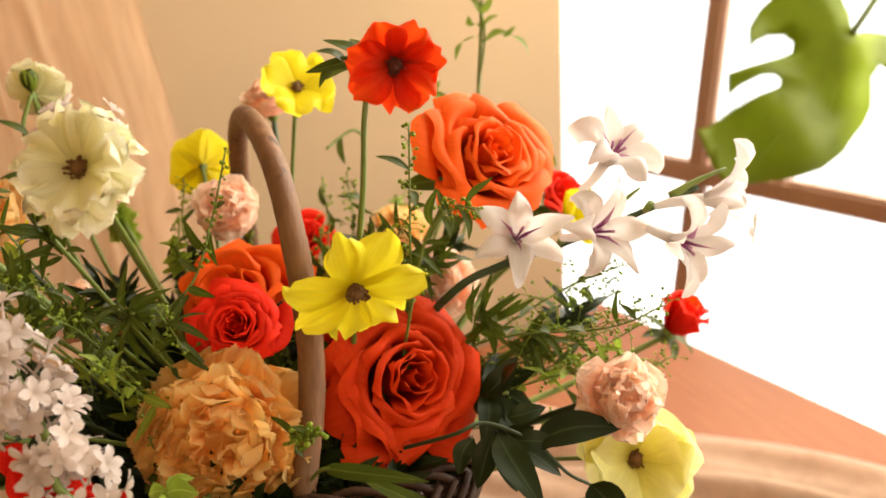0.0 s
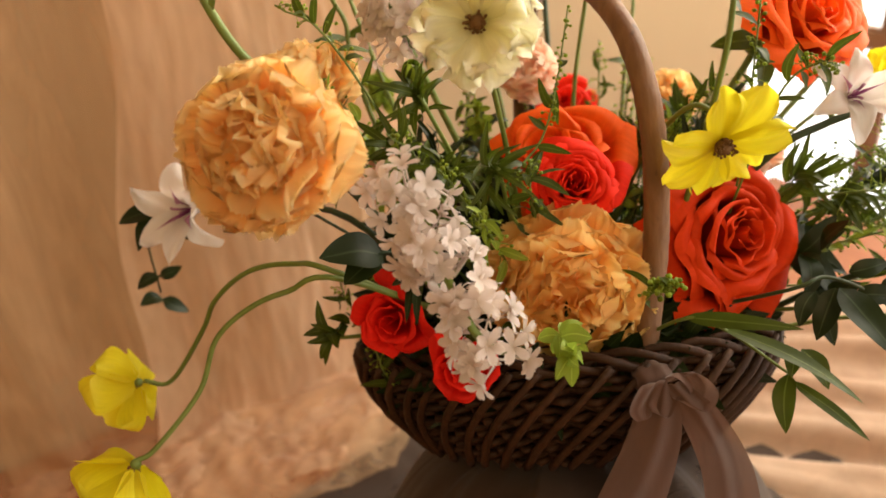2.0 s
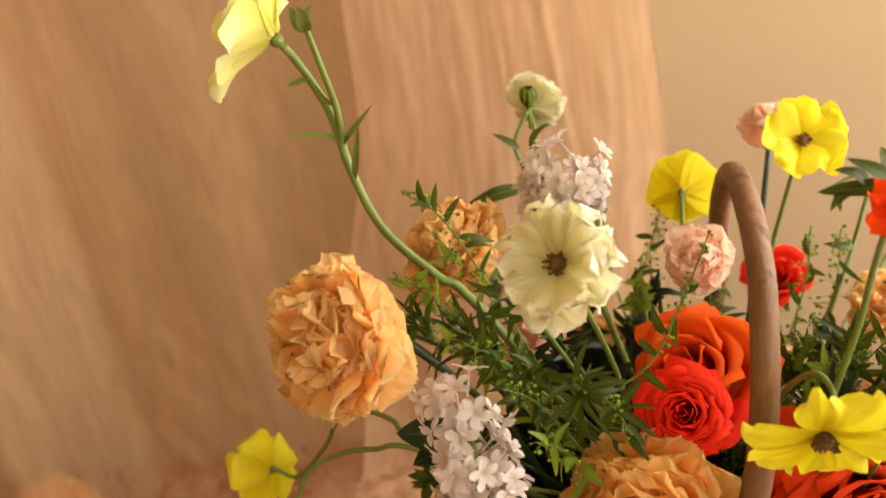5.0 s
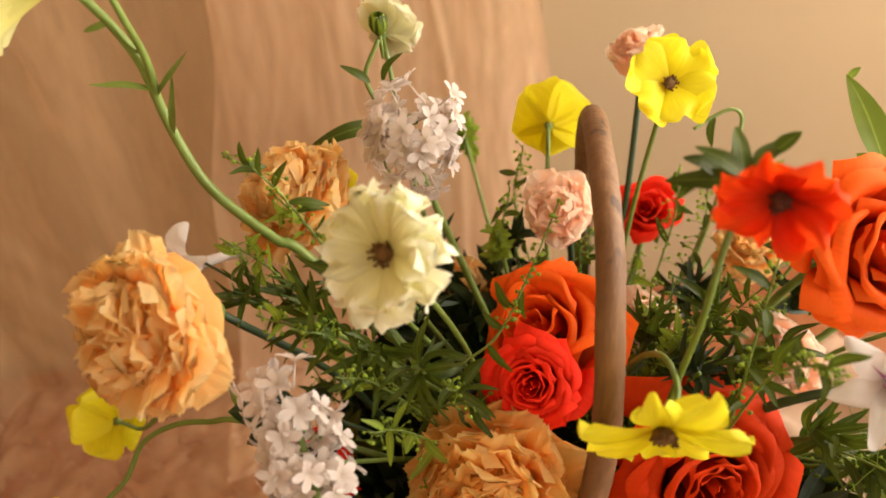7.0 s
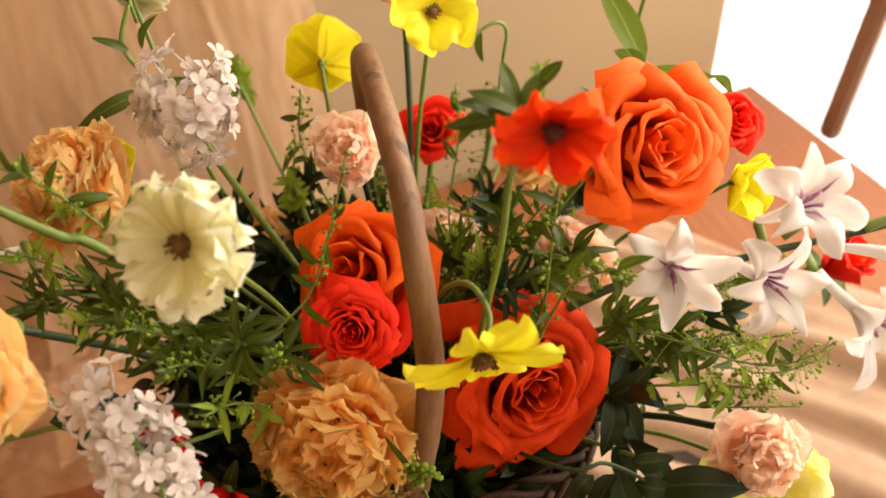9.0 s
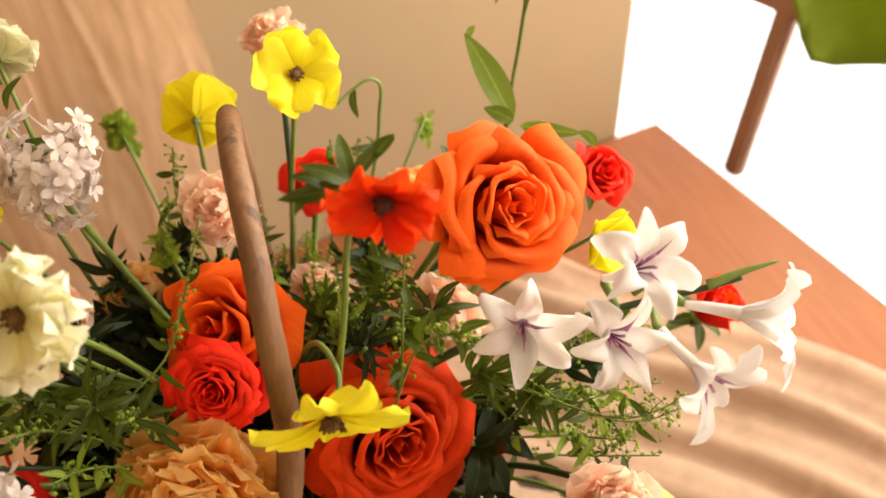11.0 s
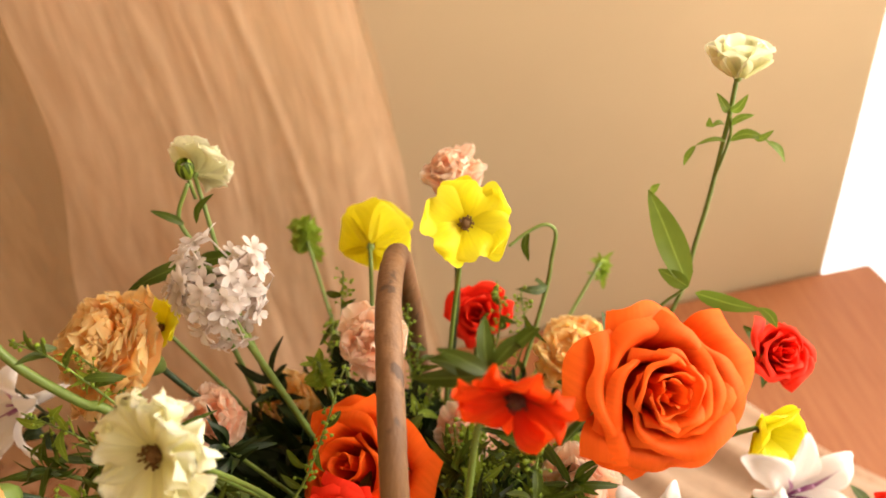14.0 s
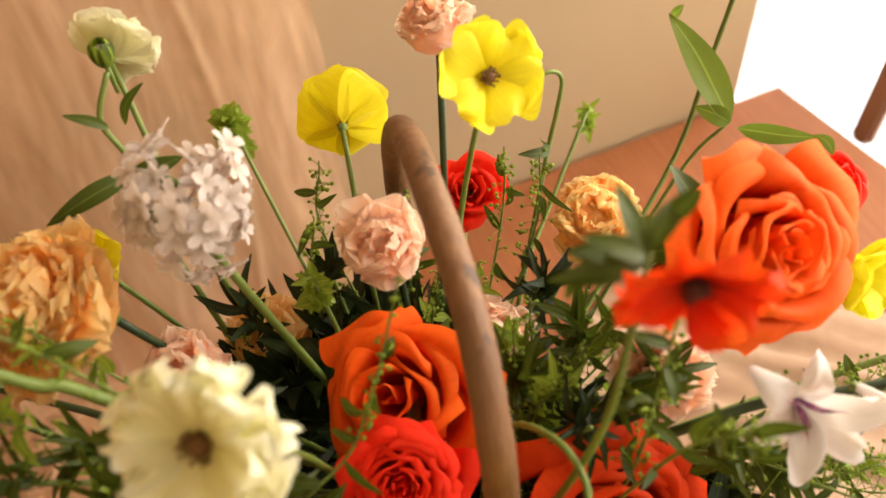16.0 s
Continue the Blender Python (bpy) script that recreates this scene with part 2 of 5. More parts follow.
def joined(pieces):
    """Several (verts, faces, uvs) as one."""
    vs, fs, us, k = [], [], [], 0
    for v, f, u in pieces:
        vs.append(np.asarray(v, float))
        fs += [tuple(i + k for i in q) for q in f]
        us.append(np.asarray(u, float) if u is not None else np.zeros((len(v), 2)))
        k += len(v)
    return np.concatenate(vs), fs, np.concatenate(us)


def moved(piece, m):
    v, f, u = piece
    a = np.array(m)
    return np.asarray(v) @ a[:3, :3].T + a[:3, 3], f, u


def shell(grid, thick):
    """A sheet of points (nv, nu, 3) made into a thin closed skin."""
    nv, nu = grid.shape[:2]
    dv, du = np.gradient(grid, axis=0), np.gradient(grid, axis=1)
    n = np.cross(du, dv)
    n /= np.maximum(np.linalg.norm(n, axis=2, keepdims=True), 1e-12)
    top, low = grid + n * thick / 2, grid - n * thick / 2
    v = np.concatenate([top.reshape(-1, 3), low.reshape(-1, 3)])
    k, f = nv * nu, []
    for i in range(nv - 1):
        for j in range(nu - 1):
            a = i * nu + j
            f.append((a, a + 1, a + nu + 1, a + nu))
            f.append((k + a + nu, k + a + nu + 1, k + a + 1, k + a))
    rim = [j for j in range(nu)] + [i * nu + nu - 1 for i in range(1, nv)]
    rim += [(nv - 1) * nu + j for j in range(nu - 2, -1, -1)] + [i * nu for i in range(nv - 2, 0, -1)]
    for a, b in zip(rim, rim[1:] + rim[:1]):
        f.append((b, a, k + a, k + b))
    vv, uu = np.meshgrid(np.linspace(0, 1, nv), np.linspace(0, 1, nu), indexing="ij")
    uv = np.stack([uu, vv], 2).reshape(-1, 2)
    return v, f, np.concatenate([uv, uv])


def sheet(grid):
    """The same as one skin, for tissue thinner than light can tell."""
    nv, nu = grid.shape[:2]
    f = [(i * nu + j, i * nu + j + 1, i * nu + j + nu + 1, i * nu + j + nu) for i in range(nv - 1) for j in range(nu - 1)]
    vv, uu = np.meshgrid(np.linspace(0, 1, nv), np.linspace(0, 1, nu), indexing="ij")
    return grid.reshape(-1, 3).copy(), f, np.stack([uu, vv], 2).reshape(-1, 2)


def petal(rng, length, width, lean0, lean1, power=1.0, r0=0.002, around=0.0, wrap=0.0, cup=0.0, ruffle=0.0, waves=3.0,
          tooth=0.0, teeth=9, shape=(0.35, 0.75), curl=0.0, nu=9, nv=8, thick=0.0004, notch=0.0, twist=0.0, point=0.16, frill=0.0):
    """One petal that starts near the axis z and leans out from lean0 to lean1 degrees. wrap: how far it lies round the axis like a rose's;
    cup: its hollow across; shape: half width at the claw and where it is widest; curl: how far the margin rolls back."""
    v = np.linspace(0, 1, nv)
    u = np.linspace(-1, 1, nu)
    a = np.radians(lean0 + (lean1 - lean0) * v ** power)
    step = length / (nv - 1)
    r = r0 + np.concatenate([[0], np.cumsum(np.sin((a[1:] + a[:-1]) / 2) * step)])
    z = np.concatenate([[0], np.cumsum(np.cos((a[1:] + a[:-1]) / 2) * step)])
    claw, wide = shape
    w = np.where(v < wide, claw + (1 - claw) * np.sin(np.pi / 2 * v / wide), np.abs(np.cos((v - wide) / (1 - wide) * np.pi / 2 * 0.72)) ** 0.7)
    w = w * width / 2
    V, U = np.meshgrid(v, u, indexing="ij")
    W = w[:, None] * U
    # round the outline's tip
    back = (np.abs(U) ** (2.4 if point < 0.3 else 1.3)) * point * length * V ** 2 + notch * length * np.exp(-(U / 0.22) ** 2) * V ** 4
    if tooth:
        saw = np.abs(((U * teeth / 2 + rng.uniform(0, 1)) % 1.0) - 0.5) * 2
        back = back + tooth * length * saw * V ** 6 + tooth * length * 0.8 * rng.uniform(0, 1, nu)[None, :] * V ** 8
    A = a[:, None] + 0 * U
    # direction of the petal and of its face
    along = np.stack([np.sin(A), 0 * A, np.cos(A)], 2)
    face = np.stack([-np.cos(A), 0 * A, np.sin(A)], 2)
    lift = cup * width * U ** 2 * (0.3 + 0.7 * V)
    ph = rng.uniform(0, 6.28, 3)
    lift = lift + ruffle * length * V ** 1.6 * (np.sin(U * waves * 1.9 + ph[0]) + 0.45 * np.sin(U * waves * 3.1 + V * 3 + ph[1]))
    lift = lift - curl * length * (np.clip(V - 0.6, 0, 1) / 0.4) ** 2 - curl * 0.7 * length * np.clip(np.abs(U) - 0.55, 0, 1) ** 2 * V * 2
    if frill:
        lift = lift + frill * length * np.clip((V - 0.55) / 0.45, 0, 1) ** 1.5 * np.sin(U * 13 + ph[2] + 1.5 * np.sin(U * 5 + ph[0]))
    R = r[:, None] + 0 * U
    if wrap > 0:
        rad = np.maximum(R, width * 0.20)
        ang = W / rad
        wx, wy = rad * np.cos(ang) - rad, rad * np.sin(ang)
        X = R + wrap * wx
        Yc = (1 - wrap) * W + wrap * wy
        outx, outy = np.cos(ang * wrap), np.sin(ang * wrap)
    else:
        X, Yc, outx, outy = R, W, np.ones_like(R), np.zeros_like(R)
    Zc = z[:, None] + 0 * U
    g = np.stack([X, Yc, Zc], 2)
    fx = face[..., 0:1] * np.stack([outx, outy], 2)
    off = np.concatenate([fx, face[..., 2:3]], 2)
    ax = along[..., 0:1] * np.stack([outx, outy], 2)
    al = np.concatenate([ax, along[..., 2:3]], 2)
    g = g + off * lift[..., None] - al * back[..., None]
    if twist:
        g[..., 2] += twist * W * V
    c, s = np.cos(around), np.sin(around)
    g = np.stack([g[..., 0] * c - g[..., 1] * s, g[..., 0] * s + g[..., 1] * c, g[..., 2]], 2)
    return sheet(g)


def curve_points(points, n):
    """A smooth line through the points (Catmull-Rom)."""
    p = [Vector(q) for q in points]
    p = [p[0] * 2 - p[1]] + p + [p[-1] * 2 - p[-2]]
    out = []
    for i in range(1, len(p) - 2):
        for k in range(n):
            t = k / n
            a, b, c, d = p[i - 1], p[i], p[i + 1], p[i + 2]
            out.append(0.5 * ((2 * b) + (c - a) * t + (2 * a - 5 * b + 4 * c - d) * t * t + (3 * b - a - 3 * c + d) * t ** 3))
    out.append(p[-2])
    return out


def tube(points, r0, r1=None, sides=7, n=6, bumps=0.0, rng=None):
    """A round stem along a smooth line, from radius r0 to r1, closed at both ends."""
    pts = curve_points(points, n)
    r1 = r0 if r1 is None else r1
    up = Vector((0.3, 0.2, 1)).normalized()
    v, f, u = [], [], []
    side = None
    for i, q in enumerate(pts):
        d = (pts[min(i + 1, len(pts) - 1)] - pts[max(i - 1, 0)])
        d = d.normalized() if d.length > 1e-9 else Vector((0, 0, 1))
        side = d.cross(up) if side is None else side - d * side.dot(d)
        if side.length < 1e-6:
            side = d.orthogonal()
        side = side.normalized()
        other = d.cross(side)
        k = i / (len(pts) - 1)
        rad = r0 + (r1 - r0) * k
        if bumps and rng is not None:
            rad *= 1 + rng.uniform(-bumps, bumps)
        for s in range(sides):
            a = 2 * math.pi * s / sides
            v.append(q + (side * math.cos(a) + other * math.sin(a)) * rad)
            u.append((s / sides, k))
    m = len(pts)
    for i in range(m - 1):
        for s in range(sides):
            a, b = i * sides + s, i * sides + (s + 1) % sides
            f.append((a, b, b + sides, a + sides))
    f.append(tuple(range(sides - 1, -1, -1)))
    f.append(tuple(range((m - 1) * sides, m * sides)))
    return np.array([tuple(q) for q in v]), f, np.array(u)


def leaf(rng, length, width, bend=30, fold=0.15, wave=0.02, widest=0.4, nu=5, nv=9, thick=0.0004, start=60):
    """A leaf from the origin, out along x, that bows down by bend degrees and folds along its rib."""
    v = np.linspace(0, 1, nv)
    u = np.linspace(-1, 1, nu)
    a = np.radians(start + bend * v)
    step = length / (nv - 1)
    r = np.concatenate([[0], np.cumsum(np.sin((a[1:] + a[:-1]) / 2) * step)])
    z = np.concatenate([[0], np.cumsum(np.cos((a[1:] + a[:-1]) / 2) * step)])
    w = np.where(v < widest, np.abs(np.sin(np.pi / 2 * v / widest)) ** 0.8, np.abs(np.cos(np.pi / 2 * (v - widest) / (1 - widest))) ** 0.9) * width / 2 + 0.0003
    V, U = np.meshgrid(v, u, indexing="ij")
    ph = rng.uniform(0, 6.28)
    lift = fold * width * np.abs(U) * np.sin(np.pi * np.clip(V, 0, 1)) + wave * length * U * np.sin(V * 7 + ph)
    g = np.stack([r[:, None] - np.cos(a)[:, None] * lift, w[:, None] * U, z[:, None] + np.sin(a)[:, None] * lift], 2)
    return sheet(g)


def ball(radius, seg=8, rings=6, squash=1.0):
    v, f, u = [(0, 0, radius * squash)], [], [(0, 1)]
    for i in range(1, rings):
        a = math.pi * i / rings
        for j in range(seg):
            b = 2 * math.pi * j / seg
            v.append((radius * math.sin(a) * math.cos(b), radius * math.sin(a) * math.sin(b), radius * squash * math.cos(a)))
            u.append((j / seg, 1 - i / rings))
    v.append((0, 0, -radius * squash))
    u.append((0, 0))
    for j in range(seg):
        f.append((0, 1 + j, 1 + (j + 1) % seg))
    for i in range(rings - 2):
        for j in range(seg):
            a, b = 1 + i * seg + j, 1 + i * seg + (j + 1) % seg
            f.append((a, a + seg, b + seg, b))
    k, last = 1 + (rings - 2) * seg, len(v) - 1
    for j in range(seg):
        f.append((last, k + (j + 1) % seg, k + j))
    return np.array(v, float), f, np.array(u, float)


def boxed(x0, x1, y0, y1, z0, z1, bevel=0.0):
    bm = bmesh.new()
    bmesh.ops.create_cube(bm, size=1.0)
    for q in bm.verts:
        q.co = Vector(((x0 + x1) / 2 + q.co.x * (x1 - x0), (y0 + y1) / 2 + q.co.y * (y1 - y0), (z0 + z1) / 2 + q.co.z * (z1 - z0)))
    if bevel:
        bmesh.ops.bevel(bm, geom=bm.edges[:], offset=bevel, segments=2, affect="EDGES")
    return bm


def box_object(name, dims, material, bevel=0.0, parent=None):
    bm = boxed(*dims, bevel)
    me = bpy.data.meshes.new(name)
    bm.to_mesh(me)
    bm.free()
    me.materials.append(material)
    ob = new(name, me)
    if parent:
        ob.parent = parent
    return ob


# ---- directions in which the blooms look, along the opening camera's axes ----
TO_CAMERA, CAMERA_RIGHT, CAMERA_UP = Vector((-0.45, -0.78, 0.44)), Vector((0.863, -0.505, 0.0)), Vector((0.22, 0.38, 0.90))


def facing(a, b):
    """A bloom's look: towards the opening camera, turned a to its right and b up its view."""
    return (TO_CAMERA + CAMERA_RIGHT * a + CAMERA_UP * b).normalized()


def placed(centre, way, spin=0.0):
    q = Vector(way).to_track_quat("Z", "Y").to_matrix().to_4x4()
    return Matrix.Translation(centre) @ q @ Matrix.Rotation(spin, 4, "Z")


HEART = Vector((0.07, 0.17, 0.20))


def stem_part(root, m, way_points, r0, r1, material=STEM, name="stem"):
    inv = m.inverted()
    v, f, u = tube([inv @ Vector(p) for p in way_points], r0, r1)
    return part(name, mesh_of(name, v, f, material, u), root)


def into_basket(centre, way, back=0.012, foot=None):
    """The way of a stem from below a bloom down into the basket."""
    c, w = Vector(centre), Vector(way)
    foot = Vector(foot) if foot else HEART + Vector(((c.x - HEART.x) * 0.35, (c.y - HEART.y) * 0.35, 0))
    a = c - w * back
    b = a - w * min(0.03, (a - foot).length * 0.3)
    return [a, b * 0.6 + foot * 0.4 + Vector((0, 0, 0.005)), foot]


def rose_petal(rng, R, k, around, openness):
    """One petal of a rose, as a patch of a cup: k runs from the tight heart (0) to the outermost (1). Its lip rolls outward to a blunt point and its edges fall back."""
    nu, nv = 17, 14
    belly = R * (0.05 + 0.58 * k ** 0.9) * (0.62 + 0.38 * openness) * rng.uniform(0.92, 1.08)
    top = R * (0.36 - 0.20 * k ** 1.5 * openness) + R * rng.uniform(-0.05, 0.05)
    flare = R * (0.02 + 0.48 * k ** 1.2 * openness * rng.uniform(0.65, 1.15)) - R * 0.03 * (1 - k) ** 3
    droop = R * (0.03 + 0.34 * k ** 1.6 * openness * rng.uniform(0.4, 1.25))
    P = np.array([(0.05 * R, -0.80 * R), (belly * 1.25, -0.62 * R), (belly * 0.92, top + 0.16 * R), (belly + flare, top - droop)])
    half = math.radians(96 - 46 * k ** 0.5) * rng.uniform(0.86, 1.12)
    u = np.linspace(-1, 1, nu)
    V, U = np.meshgrid(np.linspace(0, 1, nv) ** 0.8, u, indexing="ij")
    peak = rng.uniform(-0.3, 0.3)
    fall = (0.05 + 0.13 * k) * np.abs(U - peak) ** 1.7
    T = V * (1 - fall)
    B = [(1 - T) ** 3, 3 * (1 - T) ** 2 * T, 3 * (1 - T) * T ** 2, T ** 3]
    r = sum(b * p[0] for b, p in zip(B, P))
    z = sum(b * p[1] for b, p in zip(B, P))
    wide = (0.34 + 0.66 * np.sin(np.pi / 2 * np.clip(V / 0.62, 0, 1))) * np.where(V > 0.72, np.cos((V - 0.72) / 0.28 * 0.75), 1.0)
    ang = U * half * wide
    ph = rng.uniform(0, 6.28, 3)
    lift = 0.16 * rng.uniform(0.5, 1.4) * (1 if rng.uniform(0, 1) < 0.75 else -1)
    r = r * (1 + lift * U * (0.4 + 0.6 * V)) + R * V ** 2 * (0.055 * k * np.sin(U * 2.6 + ph[0]) + 0.014 * np.sin(U * 6.1 + ph[1] + 2 * V))
    roll = np.clip(np.abs(U - 0.5 * peak) - 0.42, 0, 1) ** 2 * V ** 2
    r = r + R * 0.62 * k ** 0.8 * roll
    z = z - R * 0.55 * k ** 0.8 * roll + R * 0.02 * V ** 2 * np.sin(U * 5 + ph[2])
    g = np.stack([r * np.cos(ang + around), r * np.sin(ang + around), z], 2)
    return sheet(g)


def rose(label, centre, way, diameter, material, seed, openness=1.0, count=30, group="roses in the basket", foot=None, inner=None):
    rng = np.random.default_rng(seed)
    m = placed(centre, way, rng.uniform(0, 6.28))
    root = thing("rose", m, label, "rose", group)
    R = diameter / 2
    height = R * 1.05
    golden = math.radians(137.5)
    count = int(count * 0.72)
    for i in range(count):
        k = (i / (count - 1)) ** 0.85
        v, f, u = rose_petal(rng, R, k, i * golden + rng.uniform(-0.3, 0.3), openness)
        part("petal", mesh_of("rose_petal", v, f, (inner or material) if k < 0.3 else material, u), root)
    for i in range(5):
        v, f, u = leaf(rng, R * 0.9, R * 0.3, 50, 0.1, start=75)
        v[:, 2] -= height * 0.85
        a = i * 1.2566
        v = v @ np.array(Matrix.Rotation(a, 3, "Z")).T
        part("sepal", mesh_of("sepal", v, f, LEAF, u), root)
    v, f, u = ball(R * 0.22, 8, 6, 1.2)
    v[:, 2] -= height * 0.88
    part("hip", mesh_of("hip", v, f, STEM, u), root)
    stem_part(root, m, into_basket(centre, way, height * 0.9, foot), 0.0021, 0.0021, STEM)
    return root


def carnation(label, centre, way, diameter, material, seed, count=70, group="carnations in the basket", foot=None, dome=1.0, calyx=True):
    rng = np.random.default_rng(seed)
    m = placed(centre, way, rng.uniform(0, 6.28))
    root = thing("carnation", m, label, "carnation", group)
    R = diameter / 2
    golden = math.radians(137.5)
    for i in range(count):
        k = (i + 0.5) / count
        th = i * golden + rng.uniform(-0.5, 0.5)
        if i % 5 == 0:
            k *= 0.22
        lean0 = 2 + 52 * k * dome + rng.uniform(-7, 7)
        lean1 = 22 + 92 * k ** 0.62 * dome + rng.uniform(-20, 20)
        length = R * (1.10 + 0.06 * k) * rng.uniform(0.84, 1.16)
        width = R * rng.uniform(0.80, 1.15)
        calm = 1.25 - 0.65 * k
        v, f, u = petal(rng, length, width, lean0, lean1, 1.9, R * 0.03, th, wrap=0.0, cup=rng.uniform(-0.06, 0.12), ruffle=rng.uniform(0.030, 0.060) * calm, waves=rng.uniform(3.0, 5.0),
                        tooth=0.036, teeth=15, frill=rng.uniform(0.012, 0.028), shape=(0.10, 0.9), curl=rng.uniform(-0.04, 0.06), nu=41, nv=10, thick=0.0004, twist=rng.uniform(-0.25, 0.25))
        v[:, 2] -= R * 0.66
        part("petal", mesh_of("carnation_petal", v, f, material, u), root)
    # crumpled core for the packed inner petals, added to keep the gaps bright
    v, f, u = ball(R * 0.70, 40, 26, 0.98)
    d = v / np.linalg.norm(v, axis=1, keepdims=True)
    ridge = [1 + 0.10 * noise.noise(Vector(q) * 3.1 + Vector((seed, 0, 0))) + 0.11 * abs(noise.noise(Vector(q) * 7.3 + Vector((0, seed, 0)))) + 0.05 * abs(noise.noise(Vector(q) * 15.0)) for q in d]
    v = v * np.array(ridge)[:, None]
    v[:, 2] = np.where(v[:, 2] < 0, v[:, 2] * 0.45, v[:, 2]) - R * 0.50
    # hollows take the deeper claw orange, painting in light bounced between folds
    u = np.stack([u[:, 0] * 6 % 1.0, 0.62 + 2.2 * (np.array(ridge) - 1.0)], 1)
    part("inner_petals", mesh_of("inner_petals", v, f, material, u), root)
    if calyx:
        pieces = [moved(ball(R * 0.22, 10, 8, 1.8), Matrix.Translation((0, 0, -R * 0.80)))]
        v, f, u = joined(pieces)
        part("calyx", mesh_of("calyx", v, f, STEM, u), root)
    stem_part(root, m, into_basket(centre, way, R * 1.1, foot), 0.0018, 0.0018, STEM_DARK)
    return root


def open_flower(name, label, category, centre, way, diameter, material, seed, petals=6, layers=1, lean=78, ruffle=0.03, heart=SEED, group="", width=0.75,
                foot=None, cup=0.1, stem_pts=None, tooth=0.0, notch=0.0, droop=0.0, shape=(0.3, 0.72), stem_r=0.0012, heart_size=0.13, waves=2.8):
    """A shallow bloom of broad thin petals round a dark heart."""
    rng = np.random.default_rng(seed)
    m = placed(centre, way, rng.uniform(0, 6.28))
    root = thing(name, m, label, category, group)
    R = diameter / 2
    for L in range(layers):
        for i in range(petals):
            th = (i + 0.5 * (L % 2) + rng.uniform(-0.12, 0.12)) * 2 * math.pi / petals
            ln = lean - 16 * L + rng.uniform(-9, 9)
            v, f, u = petal(rng, R * rng.uniform(0.86, 1.1) * (1 - 0.1 * L), R * 2 * width * rng.uniform(0.9, 1.1) * (1 - 0.06 * L), ln * 0.75, ln + 14 + droop, 1.3, R * 0.05, th,
                            cup=cup, ruffle=ruffle, waves=waves, tooth=tooth, shape=shape, curl=0.03, nu=17, nv=10, thick=0.0003, notch=notch, twist=rng.uniform(-0.15, 0.15))
            v[:, 2] += 0.0012 * L + 0.0004 * (i % 2)
            part("petal", mesh_of("thin_petal", v, f, material, u), root)
    if heart:
        pieces = [moved(ball(R * heart_size, 9, 6, 0.9), Matrix.Translation((0, 0, R * 0.10)))]
        for i in range(34):
            a, q = rng.uniform(0, 6.28), R * heart_size * rng.uniform(0.7, 1.35)
            p0, p1 = (q * 0.7 * math.cos(a), q * 0.7 * math.sin(a), R * 0.05), (q * math.cos(a), q * math.sin(a), R * rng.uniform(0.12, 0.22))
            pieces.append(tube([p0, p1], R * 0.012, R * 0.012, 4, 1))
            pieces.append(moved(ball(R * 0.024, 5, 4), Matrix.Translation(p1)))
        v, f, u = joined(pieces)
        part("flower_heart", mesh_of("flower_heart", v, f, heart, u), root)
    v, f, u = ball(R * 0.1, 7, 5)
    v[:, 2] -= R * 0.03
    part("calyx", mesh_of("calyx", v, f, STEM, u), root)
    stem_part(root, m, stem_pts or into_basket(centre, way, R * 0.08, foot), stem_r, stem_r * 1.2, STEM)
    return root


def floret_cluster(label, points, size, seed, count, group="", foot=None, spread=0.022):
    """A spike of small white five-petalled florets round a stem."""
    rng = np.random.default_rng(seed)
    c = Vector(points[0])
    m = Matrix.Translation(c)
    root = thing("stock_flower", m, label, "flower", group)
    inv = m.inverted()
    line = curve_points([inv @ Vector(p) for p in points], 12)
    v, f, u = tube([inv @ Vector(p) for p in points] + [inv @ (HEART if foot is None else Vector(foot))], 0.0016, 0.002)
    part("stem", mesh_of("stem", v, f, STEM, u), root)
    for i in range(count):
        q = line[int(rng.integers(0, len(line)))]
        d = Vector(rng.normal(0, 1, 3))
        # florets are biased towards the opening camera
        d = (d.normalized() + TO_CAMERA.normalized() * 0.35 + Vector((0, 0, 0.2))).normalized()
        pos = q + d * spread * rng.uniform(0.75, 1.05)
        way = (d + Vector(rng.normal(0, 0.25, 3))).normalized()
        M = placed(pos, way, rng.uniform(0, 6.28))
        pieces = []
        for k in range(5):
            pieces.append(petal(rng, size * rng.uniform(0.9, 1.1), size * 0.54, 50, 95, 0.8, size * 0.04, k * 1.2566 + rng.uniform(-0.1, 0.1), cup=0.05, ruffle=0.03, waves=2,
                                shape=(0.22, 0.72), nu=6, nv=6, thick=0.0003, notch=0.2))
        pieces.append(tube([(0, 0, 0), (0, 0, -spread * 0.6)], 0.0005, 0.0006, 4, 1))
        v, f, u = joined([moved(x, M) for x in pieces])
        part("floret", mesh_of("floret", v, f, FLORET, u), root)
    return root


